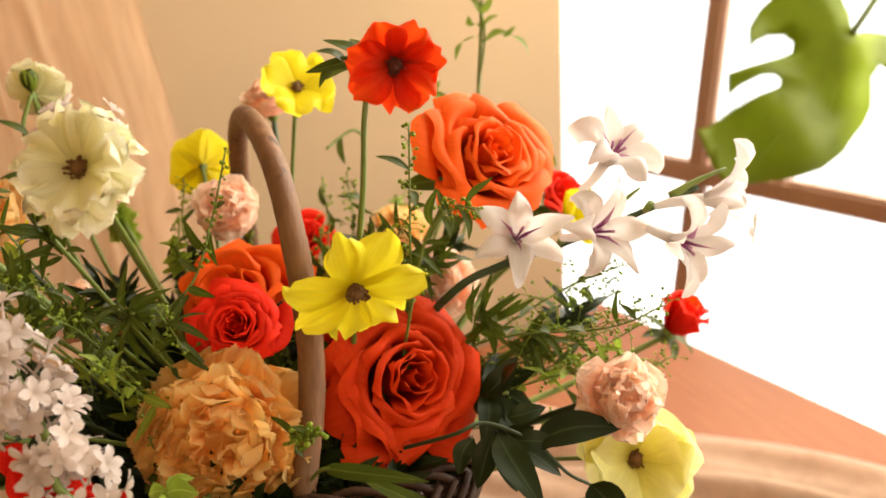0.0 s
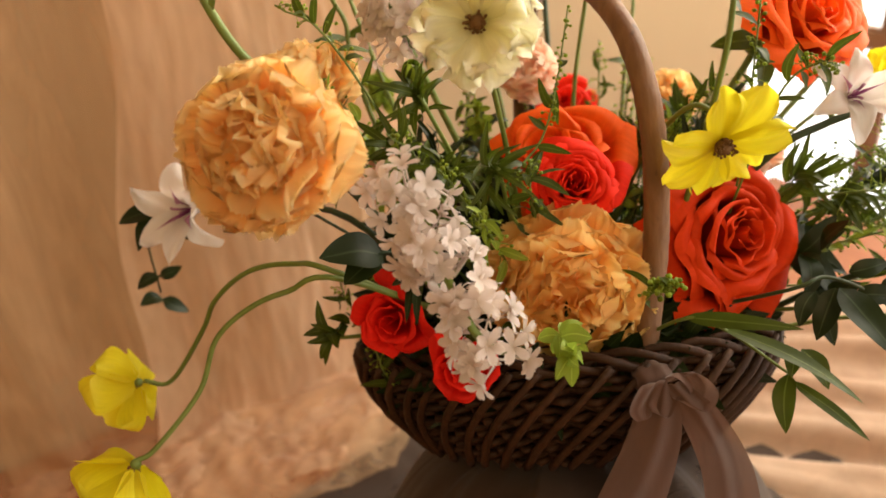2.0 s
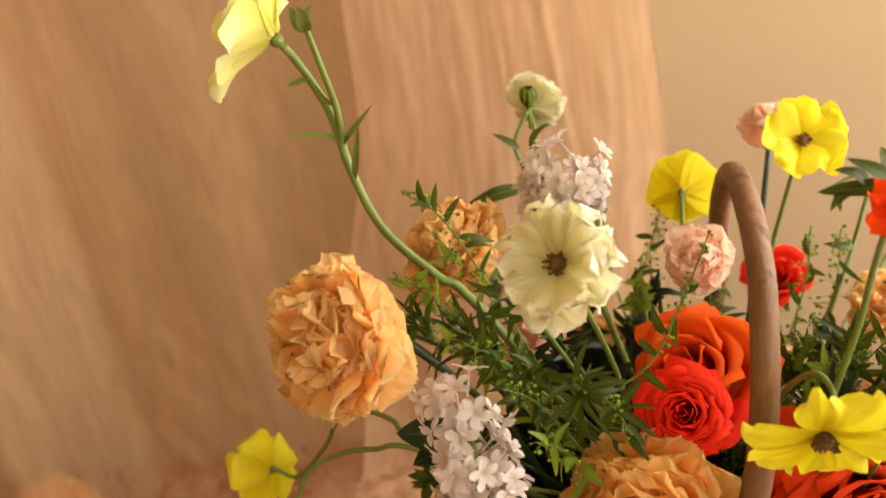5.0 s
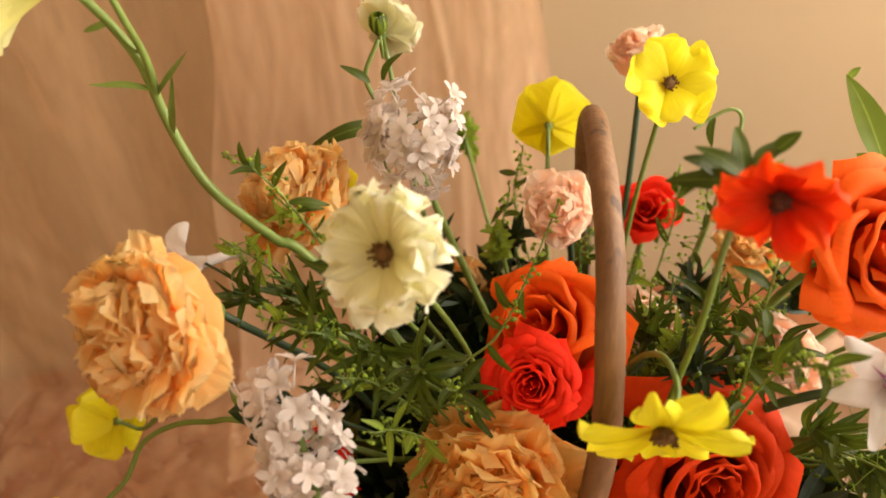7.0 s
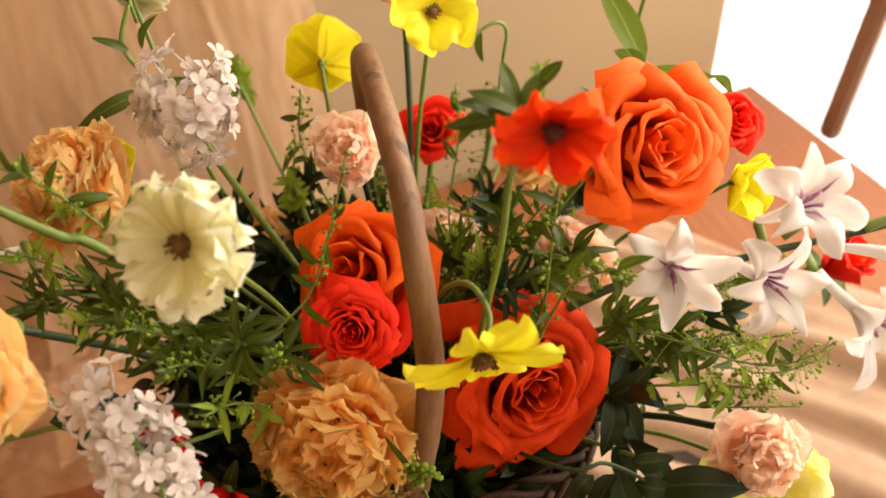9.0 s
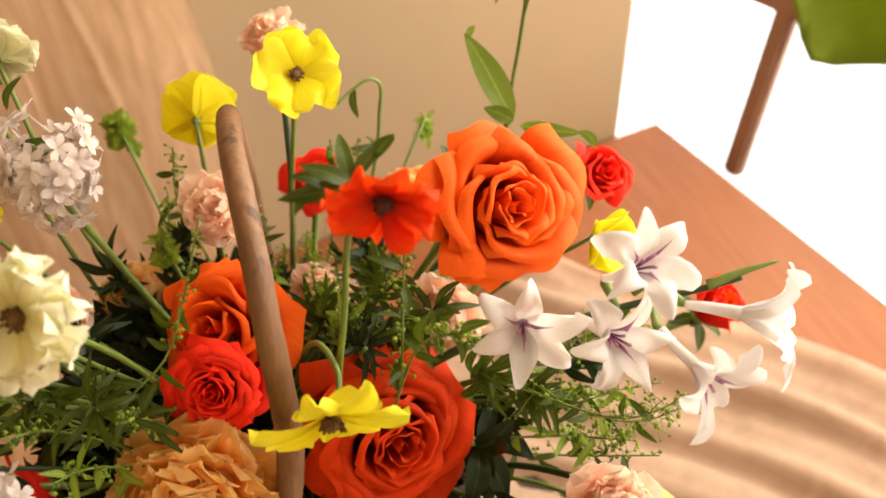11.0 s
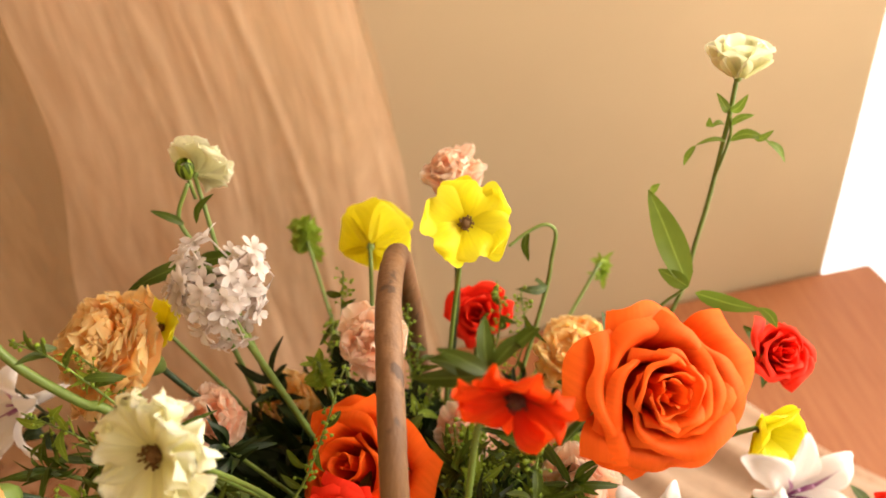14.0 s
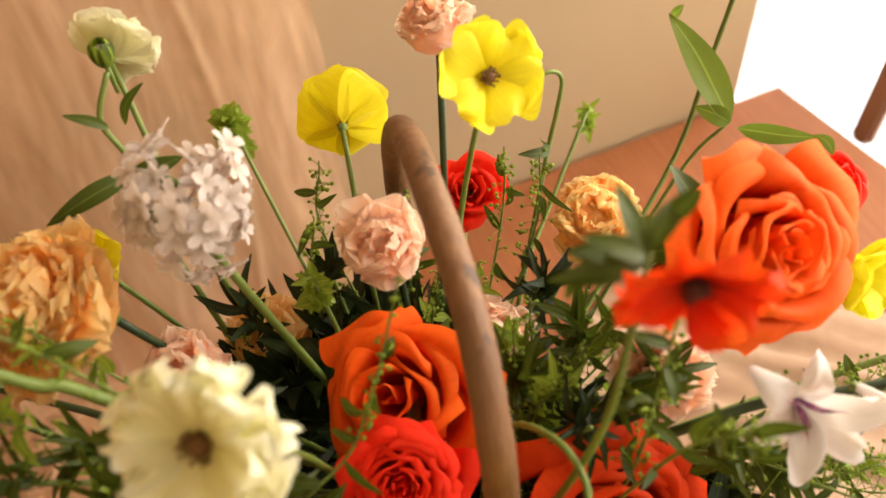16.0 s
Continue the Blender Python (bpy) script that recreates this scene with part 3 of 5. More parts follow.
# ---- the place ----
def setting():
    bm = bmesh.new()
    corners = ((-1.6, -2.4), (1.04, -2.4), (0.576, 0.5), (-1.6, 0.5))
    low, top = [bm.verts.new((x, y, -0.05)) for x, y in corners], [bm.verts.new((x, y, 0.0)) for x, y in corners]
    bm.faces.new(low[::-1])
    bm.faces.new(top)
    for i in range(4):
        bm.faces.new((low[i], low[(i + 1) % 4], top[(i + 1) % 4], top[i]))
    bmesh.ops.bevel(bm, geom=bm.edges[:], offset=0.003, segments=2, affect="EDGES")
    me = bpy.data.meshes.new("floor")
    bm.to_mesh(me)
    me.materials.append(FLOOR)
    tagged(new("floor", me), "warm orange-brown wooden platform under the basket", "floor", kind="structure")
    tagged(box_object("wall_back", (-1.6, 0.528, 0.503, 0.56, -0.05, 2.4), WALL, 0.002), "plain beige plastered back wall", "wall", kind="structure")
    # unseen walls and ceiling, added to close the room and shape its light
    tagged(box_object("unseen_wall_left", (-1.66, -1.6, -2.4, 0.56, -0.05, 2.4), UNSEEN_ROOM), "unseen side wall, toned dark to hold back bounced light", "wall", kind="structure")
    tagged(box_object("unseen_wall_front", (-1.66, 1.6, -2.46, -2.4, -0.05, 2.4), UNSEEN_ROOM), "unseen wall added behind the camera, toned dark to hold back bounced light", "wall", kind="structure")
    tagged(box_object("ceiling", (-1.66, 1.6, -2.46, 0.56, 2.4, 2.46), UNSEEN_ROOM), "unseen ceiling added to close the room, toned dark like its walls", "ceiling", kind="structure")


setting()


def backdrop():
    m, t, p = nodes_of("bright_daylight")
    em = t.nodes.new("ShaderNodeEmission")
    em.inputs[0].default_value = (1.0, 0.97, 0.92, 1)
    em.inputs[1].default_value = 2.2
    link(t, em.outputs[0], t.nodes["Material Output"].inputs[0])
    bm = bmesh.new()
    q = [bm.verts.new(c) for c in ((1.6, -2.4, -1.2), (1.6, 2.2, -1.2), (1.6, 2.2, 2.4), (1.6, -2.4, 2.4))]
    bm.faces.new(q)
    q = [bm.verts.new(c) for c in ((1.6, 2.2, -1.2), (0.3, 2.2, -1.2), (0.3, 2.2, 2.4), (1.6, 2.2, 2.4))]
    bm.faces.new(q)
    q = [bm.verts.new(c) for c in ((0.62, -2.4, -1.2), (1.6, -2.4, -1.2), (1.6, 2.2, -1.2), (0.62, 2.2, -1.2))]
    bm.faces.new(q)
    me = bpy.data.meshes.new("backdrop")
    bm.to_mesh(me)
    me.materials.append(m)
    tagged(new("backdrop", me), "overexposed white daylight outside the window", "daylight", kind="structure")


backdrop()


def window():
    root = new("window_1")
    root.matrix_basis = pose(0.647, 0.438, 0, 0, 9, 20)
    tagged(root, "brown wooden window bars against bright daylight", "window", kind="structure")
    for name, dims in (("mullion", (-0.009, 0.010, -0.0105, 0.0105, -0.05, 2.3)), ("transom", (-0.011, 0.012, -2.6, 0.096, 0.145, 0.169))):
        bm = boxed(*dims, 0.004)
        me = bpy.data.meshes.new(name)
        bm.to_mesh(me)
        bm.free()
        me.materials.append(WINDOW_WOOD)
        part(name, me, root)


window()


def curtain(label, left, depth, fine, seed, material, run):
    """One fall of sheer peach cloth before the wall, in soft uneven folds, that runs out over the platform. left gives its near edge by height."""
    nu, nv, hang = 240, 120, 88
    g = np.zeros((nv, nu, 3))
    for i in range(nv):
        z = 1.5 * (1 - min(1.0, i / hang)) ** 1.4
        out = max(0.0, (i - hang) / (nv - 1 - hang)) * run
        edge = 0.107 + 0.020 * (1 - min(1, z / 0.5)) + 0.0045 * math.sin(z * 21 + 1.0 + seed) - 0.9 * out
        start = left(z)
        for j in range(nu):
            s = j / (nu - 1)
            x = start + (edge - start) * s ** 0.9
            q = x + 0.05 * z * (1 if x > 0 else 0.4)
            q += 0.014 * noise.noise((x * 7, z * 7, 11.0 + seed)) + 0.005 * noise.noise((x * 22, z * 22, 15.0 + seed))
            near = min(1.0, max(0.0, (x + 0.20) / 0.2))
            fold = noise.noise((q * 13, z * 0.9, 3.0 + seed)) * 0.016 + noise.noise((q * 9, z * 9, 6.0 + seed)) * 0.006
            fold += (0.15 + 0.85 * near) * (noise.noise((q * 26, z * 2.5, 7.0 + seed)) * 0.0026 + noise.noise((q * 95, z * 9, 1.0 + seed)) * 0.0015 * fine)
            fold += noise.noise((q * 46 + z * 22, z * 30, 5.0 + seed)) * 0.0034 + noise.noise((q * 140 - z * 40, z * 60, 9.0)) * 0.0013
            fold += 0.004 * fine * math.exp(-((x - 0.028 - 0.02 * math.sin(z * 7)) / 0.004) ** 2)
            y = depth - fold * (0.6 + 0.3 * (1 - min(1, z / 0.6)))
            far = min(1.0, max(0.0, (-0.355 - x) / 0.06))
            y -= 0.115 * far * far * (3 - 2 * far)
            if z < 0.05:
                y -= (0.05 - z) * 0.15
            low = 0.008 + 0.007 * (1 + noise.noise((x * 22, out * 40, 2.0 + seed))) + 0.004 * noise.noise((x * 70, out * 90, 4.0)) + 0.004 * min(1.0, out * 12) * abs(noise.noise((x * 9 + out * 6, out * 14, 8.0 + seed)))
            g[i, j] = (x, min(y, 0.497) - out, max(low, z))
    v, f, u = sheet(g)
    tagged(new("curtain", mesh_of("curtain", v, f, material, u)), label, "curtain", "gauze falls before the wall")


curtain("sheer peach gauze curtain hanging smooth before the wall", lambda z: -1.2, 0.462, 0.6, 0, CURTAIN, 0.15)
curtain("second narrow fall of sheer gauze in crinkled folds", lambda z: -0.172 + 0.16 * z + 0.006 * math.sin(z * 23), 0.440, 1.0, 20, CURTAIN_LIGHT, 0.10)


# basket's place and backward lean on the heaped cloth fitted to the camera's view
RIM = Vector((0.058, 0.147, 0.223))
AXIS = Vector((0.225, 0.440, 0.868)).normalized()


def basket():
    rng = np.random.default_rng(8)
    R1, R0, H = 0.113, 0.078, 0.054
    turn = AXIS.to_track_quat("Z", "Y").to_matrix().to_4x4()
    m = Matrix.Translation(RIM - AXIS * H) @ turn
    root = thing("basket", m, "round dark wicker basket with a bent branch handle", "basket")
    n = 46
    for i in range(n):
        a = 2 * math.pi * i / n + rng.uniform(-0.02, 0.02)
        pts = []
        for k in range(5):
            q = k / 4
            r = R0 + (R1 - R0) * math.sin(q * math.pi / 2) + 0.0068
            b = a + 0.45 * q
            pts.append((r * math.cos(b), r * math.sin(b), H * q))
        v, f, u = tube(pts, 0.0023, 0.0020, 6, 3, 0.1, rng)
        part("stake", mesh_of("stake", v, f, WICKER_LIGHT, u), root, "brown peeled willow stake")
    rows = 12
    for k in range(rows):
        q = (k + 0.5) / rows
        r = R0 + (R1 - R0) * math.sin(q * math.pi / 2)
        pts = []
        for i in range(2 * n):
            a = math.pi * i / n + 0.45 * q
            rr = r + 0.0045 * (1 if (i + k) % 2 else -1)
            pts.append((rr * math.cos(a), rr * math.sin(a), H * q + rng.uniform(-0.0009, 0.0009)))
        pts.append(pts[0])
        v, f, u = tube(pts, 0.0019, 0.0019, 6, 2, 0.15, rng)
        part("weaver", mesh_of("weaver", v, f, WICKER, u), root)
    for o in range(3):
        pts = []
        for i in range(73):
            a = 2 * math.pi * i / 72
            w = a * 12 + o * 2.1
            pts.append(((R1 + 0.005 * math.sin(w)) * math.cos(a), (R1 + 0.005 * math.sin(w)) * math.sin(a), H + 0.002 + 0.004 * math.cos(w)))
        v, f, u = tube(pts, 0.0021, 0.0021, 7, 2, 0.08, rng)
        part("rim_rod", mesh_of("rim_rod", v, f, WICKER, u), root)
    vs, fs = [], []
    for k in range(7):
        q = k / 6
        r = (R0 + (R1 - R0) * math.sin(q * math.pi / 2)) - 0.007
        for i in range(40):
            a = 2 * math.pi * i / 40
            vs.append((r * math.cos(a), r * math.sin(a), H * q + 0.001))
    for k in range(6):
        for i in range(40):
            fs.append((k * 40 + i, k * 40 + (i + 1) % 40, (k + 1) * 40 + (i + 1) % 40, (k + 1) * 40 + i))
    fs.append(tuple(range(39, -1, -1)))
    part("lining", mesh_of("lining", vs, fs, WICKER), root)
    line = [(0.040, 0.060, 0.215), (0.045, 0.058, 0.257), (0.056, 0.067, 0.283), (0.067, 0.077, 0.308), (0.0735, 0.085, 0.334), (0.076, 0.091, 0.362), (0.0785, 0.102, 0.386), (0.0825, 0.121, 0.404),
            (0.0867, 0.1475, 0.414), (0.0907, 0.1764, 0.416), (0.0957, 0.206, 0.4085), (0.100, 0.233, 0.390), (0.102, 0.249, 0.362), (0.103, 0.256, 0.325), (0.102, 0.257, 0.27), (0.10, 0.25, 0.19)]
    inv = m.inverted()
    v, f, u = tube([inv @ Vector(p) for p in line], 0.0064, 0.0056, 14, 8, 0.03, rng)
    axis_pts = np.array([tuple(inv @ Vector(p)) for p in ((0.0867, 0.1475, 0.420), (0.0785, 0.096, 0.391), (0.070, 0.077, 0.29), (0.099, 0.225, 0.403))])
    for c, r in zip(axis_pts, (0.0042, 0.0030, 0.0034, 0.0030)):
        near = np.linalg.norm(v - c, axis=1)
        away = v - c
        v = v + away / np.maximum(near, 1e-6)[:, None] * (0.0016 * np.exp(-(near / r) ** 2) - 0.0008 * np.exp(-(near / (r * 0.4)) ** 2))[:, None]
    part("handle", mesh_of("handle", v, f, BARK, u), root, "smooth brown bent branch handle with small knots")


basket()


def cloths():
    """The heap of gauze under the basket, and the part of it that is spread out in ripples over the platform."""
    nu, nv = 96, 44
    g = np.zeros((nv, nu, 3))
    foot = RIM - AXIS * 0.054
    for i in range(nv):
        for j in range(nu):
            a = 2 * math.pi * j / (nu - 1)
            q = i / (nv - 1)
            r = 0.004 + 0.235 * q
            x, y = r * math.cos(a), r * math.sin(a)
            level = foot.z - 0.003 - (AXIS.x * x + AXIS.y * y) / AXIS.z
            drop = 1 / (1 + math.exp(-(r - 0.125) * 55))
            h = level * (1 - drop)
            h += q * (0.006 * math.sin(a * 13 + 3 * q) + 0.004 * math.sin(a * 29 + 1))
            x += q * 0.010 * math.sin(a * 13 + 2)
            y += q * 0.010 * math.cos(a * 11)
            g[i, j] = (foot.x + x, foot.y + y, max(0.006 + 0.003 * math.sin(a * 31), h))
    v, f, u = shell(g, 0.0012)
    tagged(new("draped_cloth", mesh_of("draped_cloth", v, f, MAUVE_SHADED, u)), "mauve gauze cloth heaped up under the basket, darkened for the shadow there", "cloth")
    nu, nv = 130, 60
    g = np.zeros((nv, nu, 3))
    for i in range(nv):
        for j in range(nu):
            s, t = j / (nu - 1), i / (nv - 1)
            along = Vector((0.54, -0.84))
            across = Vector((-0.84, -0.54))
            p = Vector((0.37, 0.40)) + along * (0.75 * s) + across * (0.34 * t)
            p += across * 0.015 * math.sin(s * 9 + 1)
            w = math.sin(t * 40 + 5 * math.sin(s * 4) + 2.2 * s) + 0.5 * math.sin(t * 71 + 9 * s + 2) + 0.5 * math.sin(t * 19 - 7 * s)
            g[i, j] = (p.x, p.y, 0.016 + 0.0065 * w * min(1, t * 9 + 0.3))
    v, f, u = shell(g, 0.001)
    tagged(new("spread_cloth", mesh_of("spread_cloth", v, f, CLOTH, u)), "cream gauze cloth rippled over the wooden platform", "cloth")


cloths()


def bow():
    m = Matrix.Translation((0.039, 0.042, 0.274))
    root = thing("ribbon_bow", m, "mauve-brown chiffon ribbon tied round the handle foot", "ribbon")
    v, f, u = ball(0.0085, 14, 10, 0.85)
    v = v * np.array((1.15, 0.9, 1.0)) * (1 + 0.12 * np.sin(v[:, 0:1] * 900))
    part("knot", mesh_of("knot", v, f, RIBBON, u), root)

    def strip(line, w0, w1, pleats, seed):
        rng = np.random.default_rng(seed)
        pts = curve_points(line, 10)
        nu = 25
        g = np.zeros((len(pts), nu, 3))
        for i, p in enumerate(pts):
            q = i / (len(pts) - 1)
            w = w0 + (w1 - w0) * q ** 0.7
            for j in range(nu):
                s = j / (nu - 1) * 2 - 1
                fold = (0.35 + 0.65 * q) * 0.0050 * math.sin(s * pleats + 1.5 * q + seed) + 0.0010 * math.sin(s * pleats * 2.7 + 5 * q)
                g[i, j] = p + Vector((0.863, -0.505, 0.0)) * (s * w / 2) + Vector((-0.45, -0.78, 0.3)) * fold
        return sheet(g)

    tails = (([(0, -0.006, 0), (-0.010, -0.016, -0.018), (-0.024, -0.020, -0.045), (-0.034, -0.016, -0.080), (-0.040, -0.008, -0.140)], 0.012, 0.044, 2.4, 1),
             ([(0.004, -0.008, 0), (0.012, -0.020, -0.014), (0.021, -0.031, -0.045), (0.024, -0.036, -0.085), (0.024, -0.037, -0.150)], 0.012, 0.032, 2.6, 2))
    for line, w0, w1, pl, sd in tails:
        v, f, u = strip(line, w0, w1, pl, sd)
        part("tail", mesh_of("ribbon_tail", v, f, RIBBON, u), root)
    loops = (([(0, -0.004, 0), (-0.008, -0.010, 0.006), (-0.014, -0.012, -0.003), (-0.009, -0.014, -0.010), (0, -0.010, -0.004)], 0.010, 0.014, 2, 3),
             ([(0, -0.006, 0), (0.009, -0.012, 0.006), (0.016, -0.017, -0.004), (0.010, -0.017, -0.012), (0, -0.012, -0.004)], 0.010, 0.014, 2, 4))
    for line, w0, w1, pl, sd in loops:
        v, f, u = strip(line, w0, w1, pl, sd)
        part("loop", mesh_of("ribbon_loop", v, f, RIBBON, u), root)


bow()

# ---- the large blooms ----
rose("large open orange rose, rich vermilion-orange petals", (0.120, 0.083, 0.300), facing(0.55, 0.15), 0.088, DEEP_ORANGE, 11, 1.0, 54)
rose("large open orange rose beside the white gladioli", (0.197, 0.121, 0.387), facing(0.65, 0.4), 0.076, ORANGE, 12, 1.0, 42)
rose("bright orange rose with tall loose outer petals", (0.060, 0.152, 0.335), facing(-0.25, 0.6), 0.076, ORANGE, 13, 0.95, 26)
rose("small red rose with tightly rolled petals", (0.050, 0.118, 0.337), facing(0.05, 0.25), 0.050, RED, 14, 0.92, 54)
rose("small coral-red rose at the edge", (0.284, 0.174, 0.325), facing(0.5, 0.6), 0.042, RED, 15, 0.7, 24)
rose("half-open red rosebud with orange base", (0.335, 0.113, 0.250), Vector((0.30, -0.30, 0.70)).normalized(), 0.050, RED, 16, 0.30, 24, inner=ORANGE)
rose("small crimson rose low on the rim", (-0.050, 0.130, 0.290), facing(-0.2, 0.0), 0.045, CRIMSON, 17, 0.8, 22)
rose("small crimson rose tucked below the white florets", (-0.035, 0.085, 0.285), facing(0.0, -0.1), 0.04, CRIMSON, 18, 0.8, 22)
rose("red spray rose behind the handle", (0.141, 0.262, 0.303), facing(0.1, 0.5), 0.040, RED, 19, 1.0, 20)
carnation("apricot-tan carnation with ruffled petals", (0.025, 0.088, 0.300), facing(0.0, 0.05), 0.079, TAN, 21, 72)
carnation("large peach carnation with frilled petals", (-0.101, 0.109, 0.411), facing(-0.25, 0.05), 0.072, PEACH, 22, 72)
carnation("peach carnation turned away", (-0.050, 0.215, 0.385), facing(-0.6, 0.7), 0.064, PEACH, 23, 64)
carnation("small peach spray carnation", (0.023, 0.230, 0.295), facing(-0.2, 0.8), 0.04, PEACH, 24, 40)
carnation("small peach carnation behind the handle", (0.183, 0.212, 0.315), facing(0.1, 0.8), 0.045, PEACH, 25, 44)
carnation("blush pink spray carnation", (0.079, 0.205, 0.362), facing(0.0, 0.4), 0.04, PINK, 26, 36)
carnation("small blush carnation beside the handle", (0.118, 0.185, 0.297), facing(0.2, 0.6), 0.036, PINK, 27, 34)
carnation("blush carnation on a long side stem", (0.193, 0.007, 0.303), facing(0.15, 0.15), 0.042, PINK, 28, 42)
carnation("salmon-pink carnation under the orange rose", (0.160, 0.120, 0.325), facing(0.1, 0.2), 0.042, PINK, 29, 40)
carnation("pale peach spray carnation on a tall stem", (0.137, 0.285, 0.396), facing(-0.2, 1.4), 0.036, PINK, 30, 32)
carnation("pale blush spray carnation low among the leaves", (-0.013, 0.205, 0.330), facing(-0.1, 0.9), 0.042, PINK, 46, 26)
# made-up carnation in place of an unidentified orange object on the platform
carnation("apricot carnation standing in for an unidentified round orange object behind the gauze", (-0.435, 0.400, 0.045), Vector((0.5, -0.7, 0.5)).normalized(), 0.075, TAN, 44, 50, foot=(-0.50, 0.44, 0.012))
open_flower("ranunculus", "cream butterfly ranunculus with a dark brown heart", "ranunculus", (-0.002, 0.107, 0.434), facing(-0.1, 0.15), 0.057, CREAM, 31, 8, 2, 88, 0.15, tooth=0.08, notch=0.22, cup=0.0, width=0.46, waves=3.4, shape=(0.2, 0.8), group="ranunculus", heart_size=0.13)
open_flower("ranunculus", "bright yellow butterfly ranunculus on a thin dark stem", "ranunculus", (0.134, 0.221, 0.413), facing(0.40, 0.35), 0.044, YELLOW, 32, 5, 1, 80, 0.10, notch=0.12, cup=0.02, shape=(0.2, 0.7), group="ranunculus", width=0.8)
open_flower("ranunculus", "yellow ranunculus seen from behind", "ranunculus", (0.087, 0.273, 0.362), Vector((0.3, 0.88, -0.3)), 0.048, YELLOW, 33, 6, 1, 58, group="ranunculus", width=0.8)
open_flower("ranunculus", "open yellow ranunculus before the handle", "ranunculus", (0.089, 0.062, 0.370), Vector((-0.24, -0.96, -0.26)).normalized(), 0.062, YELLOW, 34, 7, 1, 92, 0.08, group="ranunculus", width=0.33, droop=0, cup=0.06, stem_pts=[(0.0915, 0.065, 0.369), (0.098, 0.075, 0.375), (0.097, 0.095, 0.372), (0.093, 0.125, 0.33), (0.08, 0.15, 0.25)])
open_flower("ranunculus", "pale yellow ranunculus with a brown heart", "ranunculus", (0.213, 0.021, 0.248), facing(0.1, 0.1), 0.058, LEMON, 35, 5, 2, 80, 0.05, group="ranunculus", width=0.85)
open_flower("ranunculus", "yellow ranunculus hanging on an arched stem", "ranunculus", (-0.169, 0.202, 0.255), Vector((-0.55, 0.55, -0.45)), 0.048, YELLOW, 36, 5, 1, 62, 0.06, group="ranunculus", width=0.8, notch=0.1, stem_pts=[(-0.166, 0.199, 0.257), (-0.153, 0.196, 0.253), (-0.131, 0.19, 0.281), (-0.122, 0.182, 0.301), (-0.105, 0.17, 0.318), (-0.087, 0.151, 0.326), (-0.07, 0.13, 0.325), (0.02, 0.14, 0.24)])
open_flower("ranunculus", "yellow ranunculus drooping lowest on its stem", "ranunculus", (-0.183, 0.126, 0.268), Vector((-0.6, 0.1, -0.75)), 0.054, YELLOW, 37, 5, 1, 55, 0.06, group="ranunculus", width=0.8, notch=0.1, stem_pts=[(-0.182, 0.126, 0.270), (-0.172, 0.127, 0.272), (-0.146, 0.134, 0.288), (-0.132, 0.141, 0.307), (-0.114, 0.14, 0.318), (-0.096, 0.135, 0.323), (-0.07, 0.128, 0.323), (0.02, 0.14, 0.24)])
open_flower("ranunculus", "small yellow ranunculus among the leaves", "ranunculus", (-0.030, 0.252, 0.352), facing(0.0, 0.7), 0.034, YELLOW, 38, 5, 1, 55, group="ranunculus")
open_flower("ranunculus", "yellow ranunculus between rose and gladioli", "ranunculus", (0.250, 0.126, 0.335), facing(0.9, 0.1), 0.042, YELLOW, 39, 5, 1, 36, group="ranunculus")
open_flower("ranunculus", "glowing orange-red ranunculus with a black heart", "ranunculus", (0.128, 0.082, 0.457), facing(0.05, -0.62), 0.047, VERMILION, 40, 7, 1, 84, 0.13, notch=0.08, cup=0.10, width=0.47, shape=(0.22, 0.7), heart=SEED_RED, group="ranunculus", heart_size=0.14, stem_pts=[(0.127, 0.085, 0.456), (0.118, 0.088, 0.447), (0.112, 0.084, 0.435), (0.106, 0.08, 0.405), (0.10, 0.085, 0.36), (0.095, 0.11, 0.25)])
open_flower("ranunculus", "white half-open ranunculus on a tall stem", "ranunculus", (0.276, 0.246, 0.449), Vector((0.12, 0.25, 1)).normalized(), 0.040, CREAM, 41, 6, 2, 36, 0.04, heart=None, group="ranunculus", stem_pts=[(0.276, 0.247, 0.447), (0.275, 0.25, 0.41), (0.27, 0.256, 0.34), (0.25, 0.25, 0.27), (0.15, 0.2, 0.2)])
open_flower("ranunculus", "cream ranunculus turned away beside its bud", "ranunculus", (0.006, 0.290, 0.420), Vector((0.45, 0.78, 0.15)), 0.038, CREAM, 42, 6, 2, 72, 0.11, tooth=0.06, heart=None, group="ranunculus")
floret_cluster("cluster of small white stock florets", [(-0.049, 0.094, 0.378), (-0.044, 0.075, 0.348), (-0.035, 0.052, 0.317)], 0.0082, 51, 92, "stock flowers", spread=0.0175)
floret_cluster("rounded head of small white florets", [(0.016, 0.222, 0.411), (0.012, 0.219, 0.395)], 0.008, 52, 76, "stock flowers")

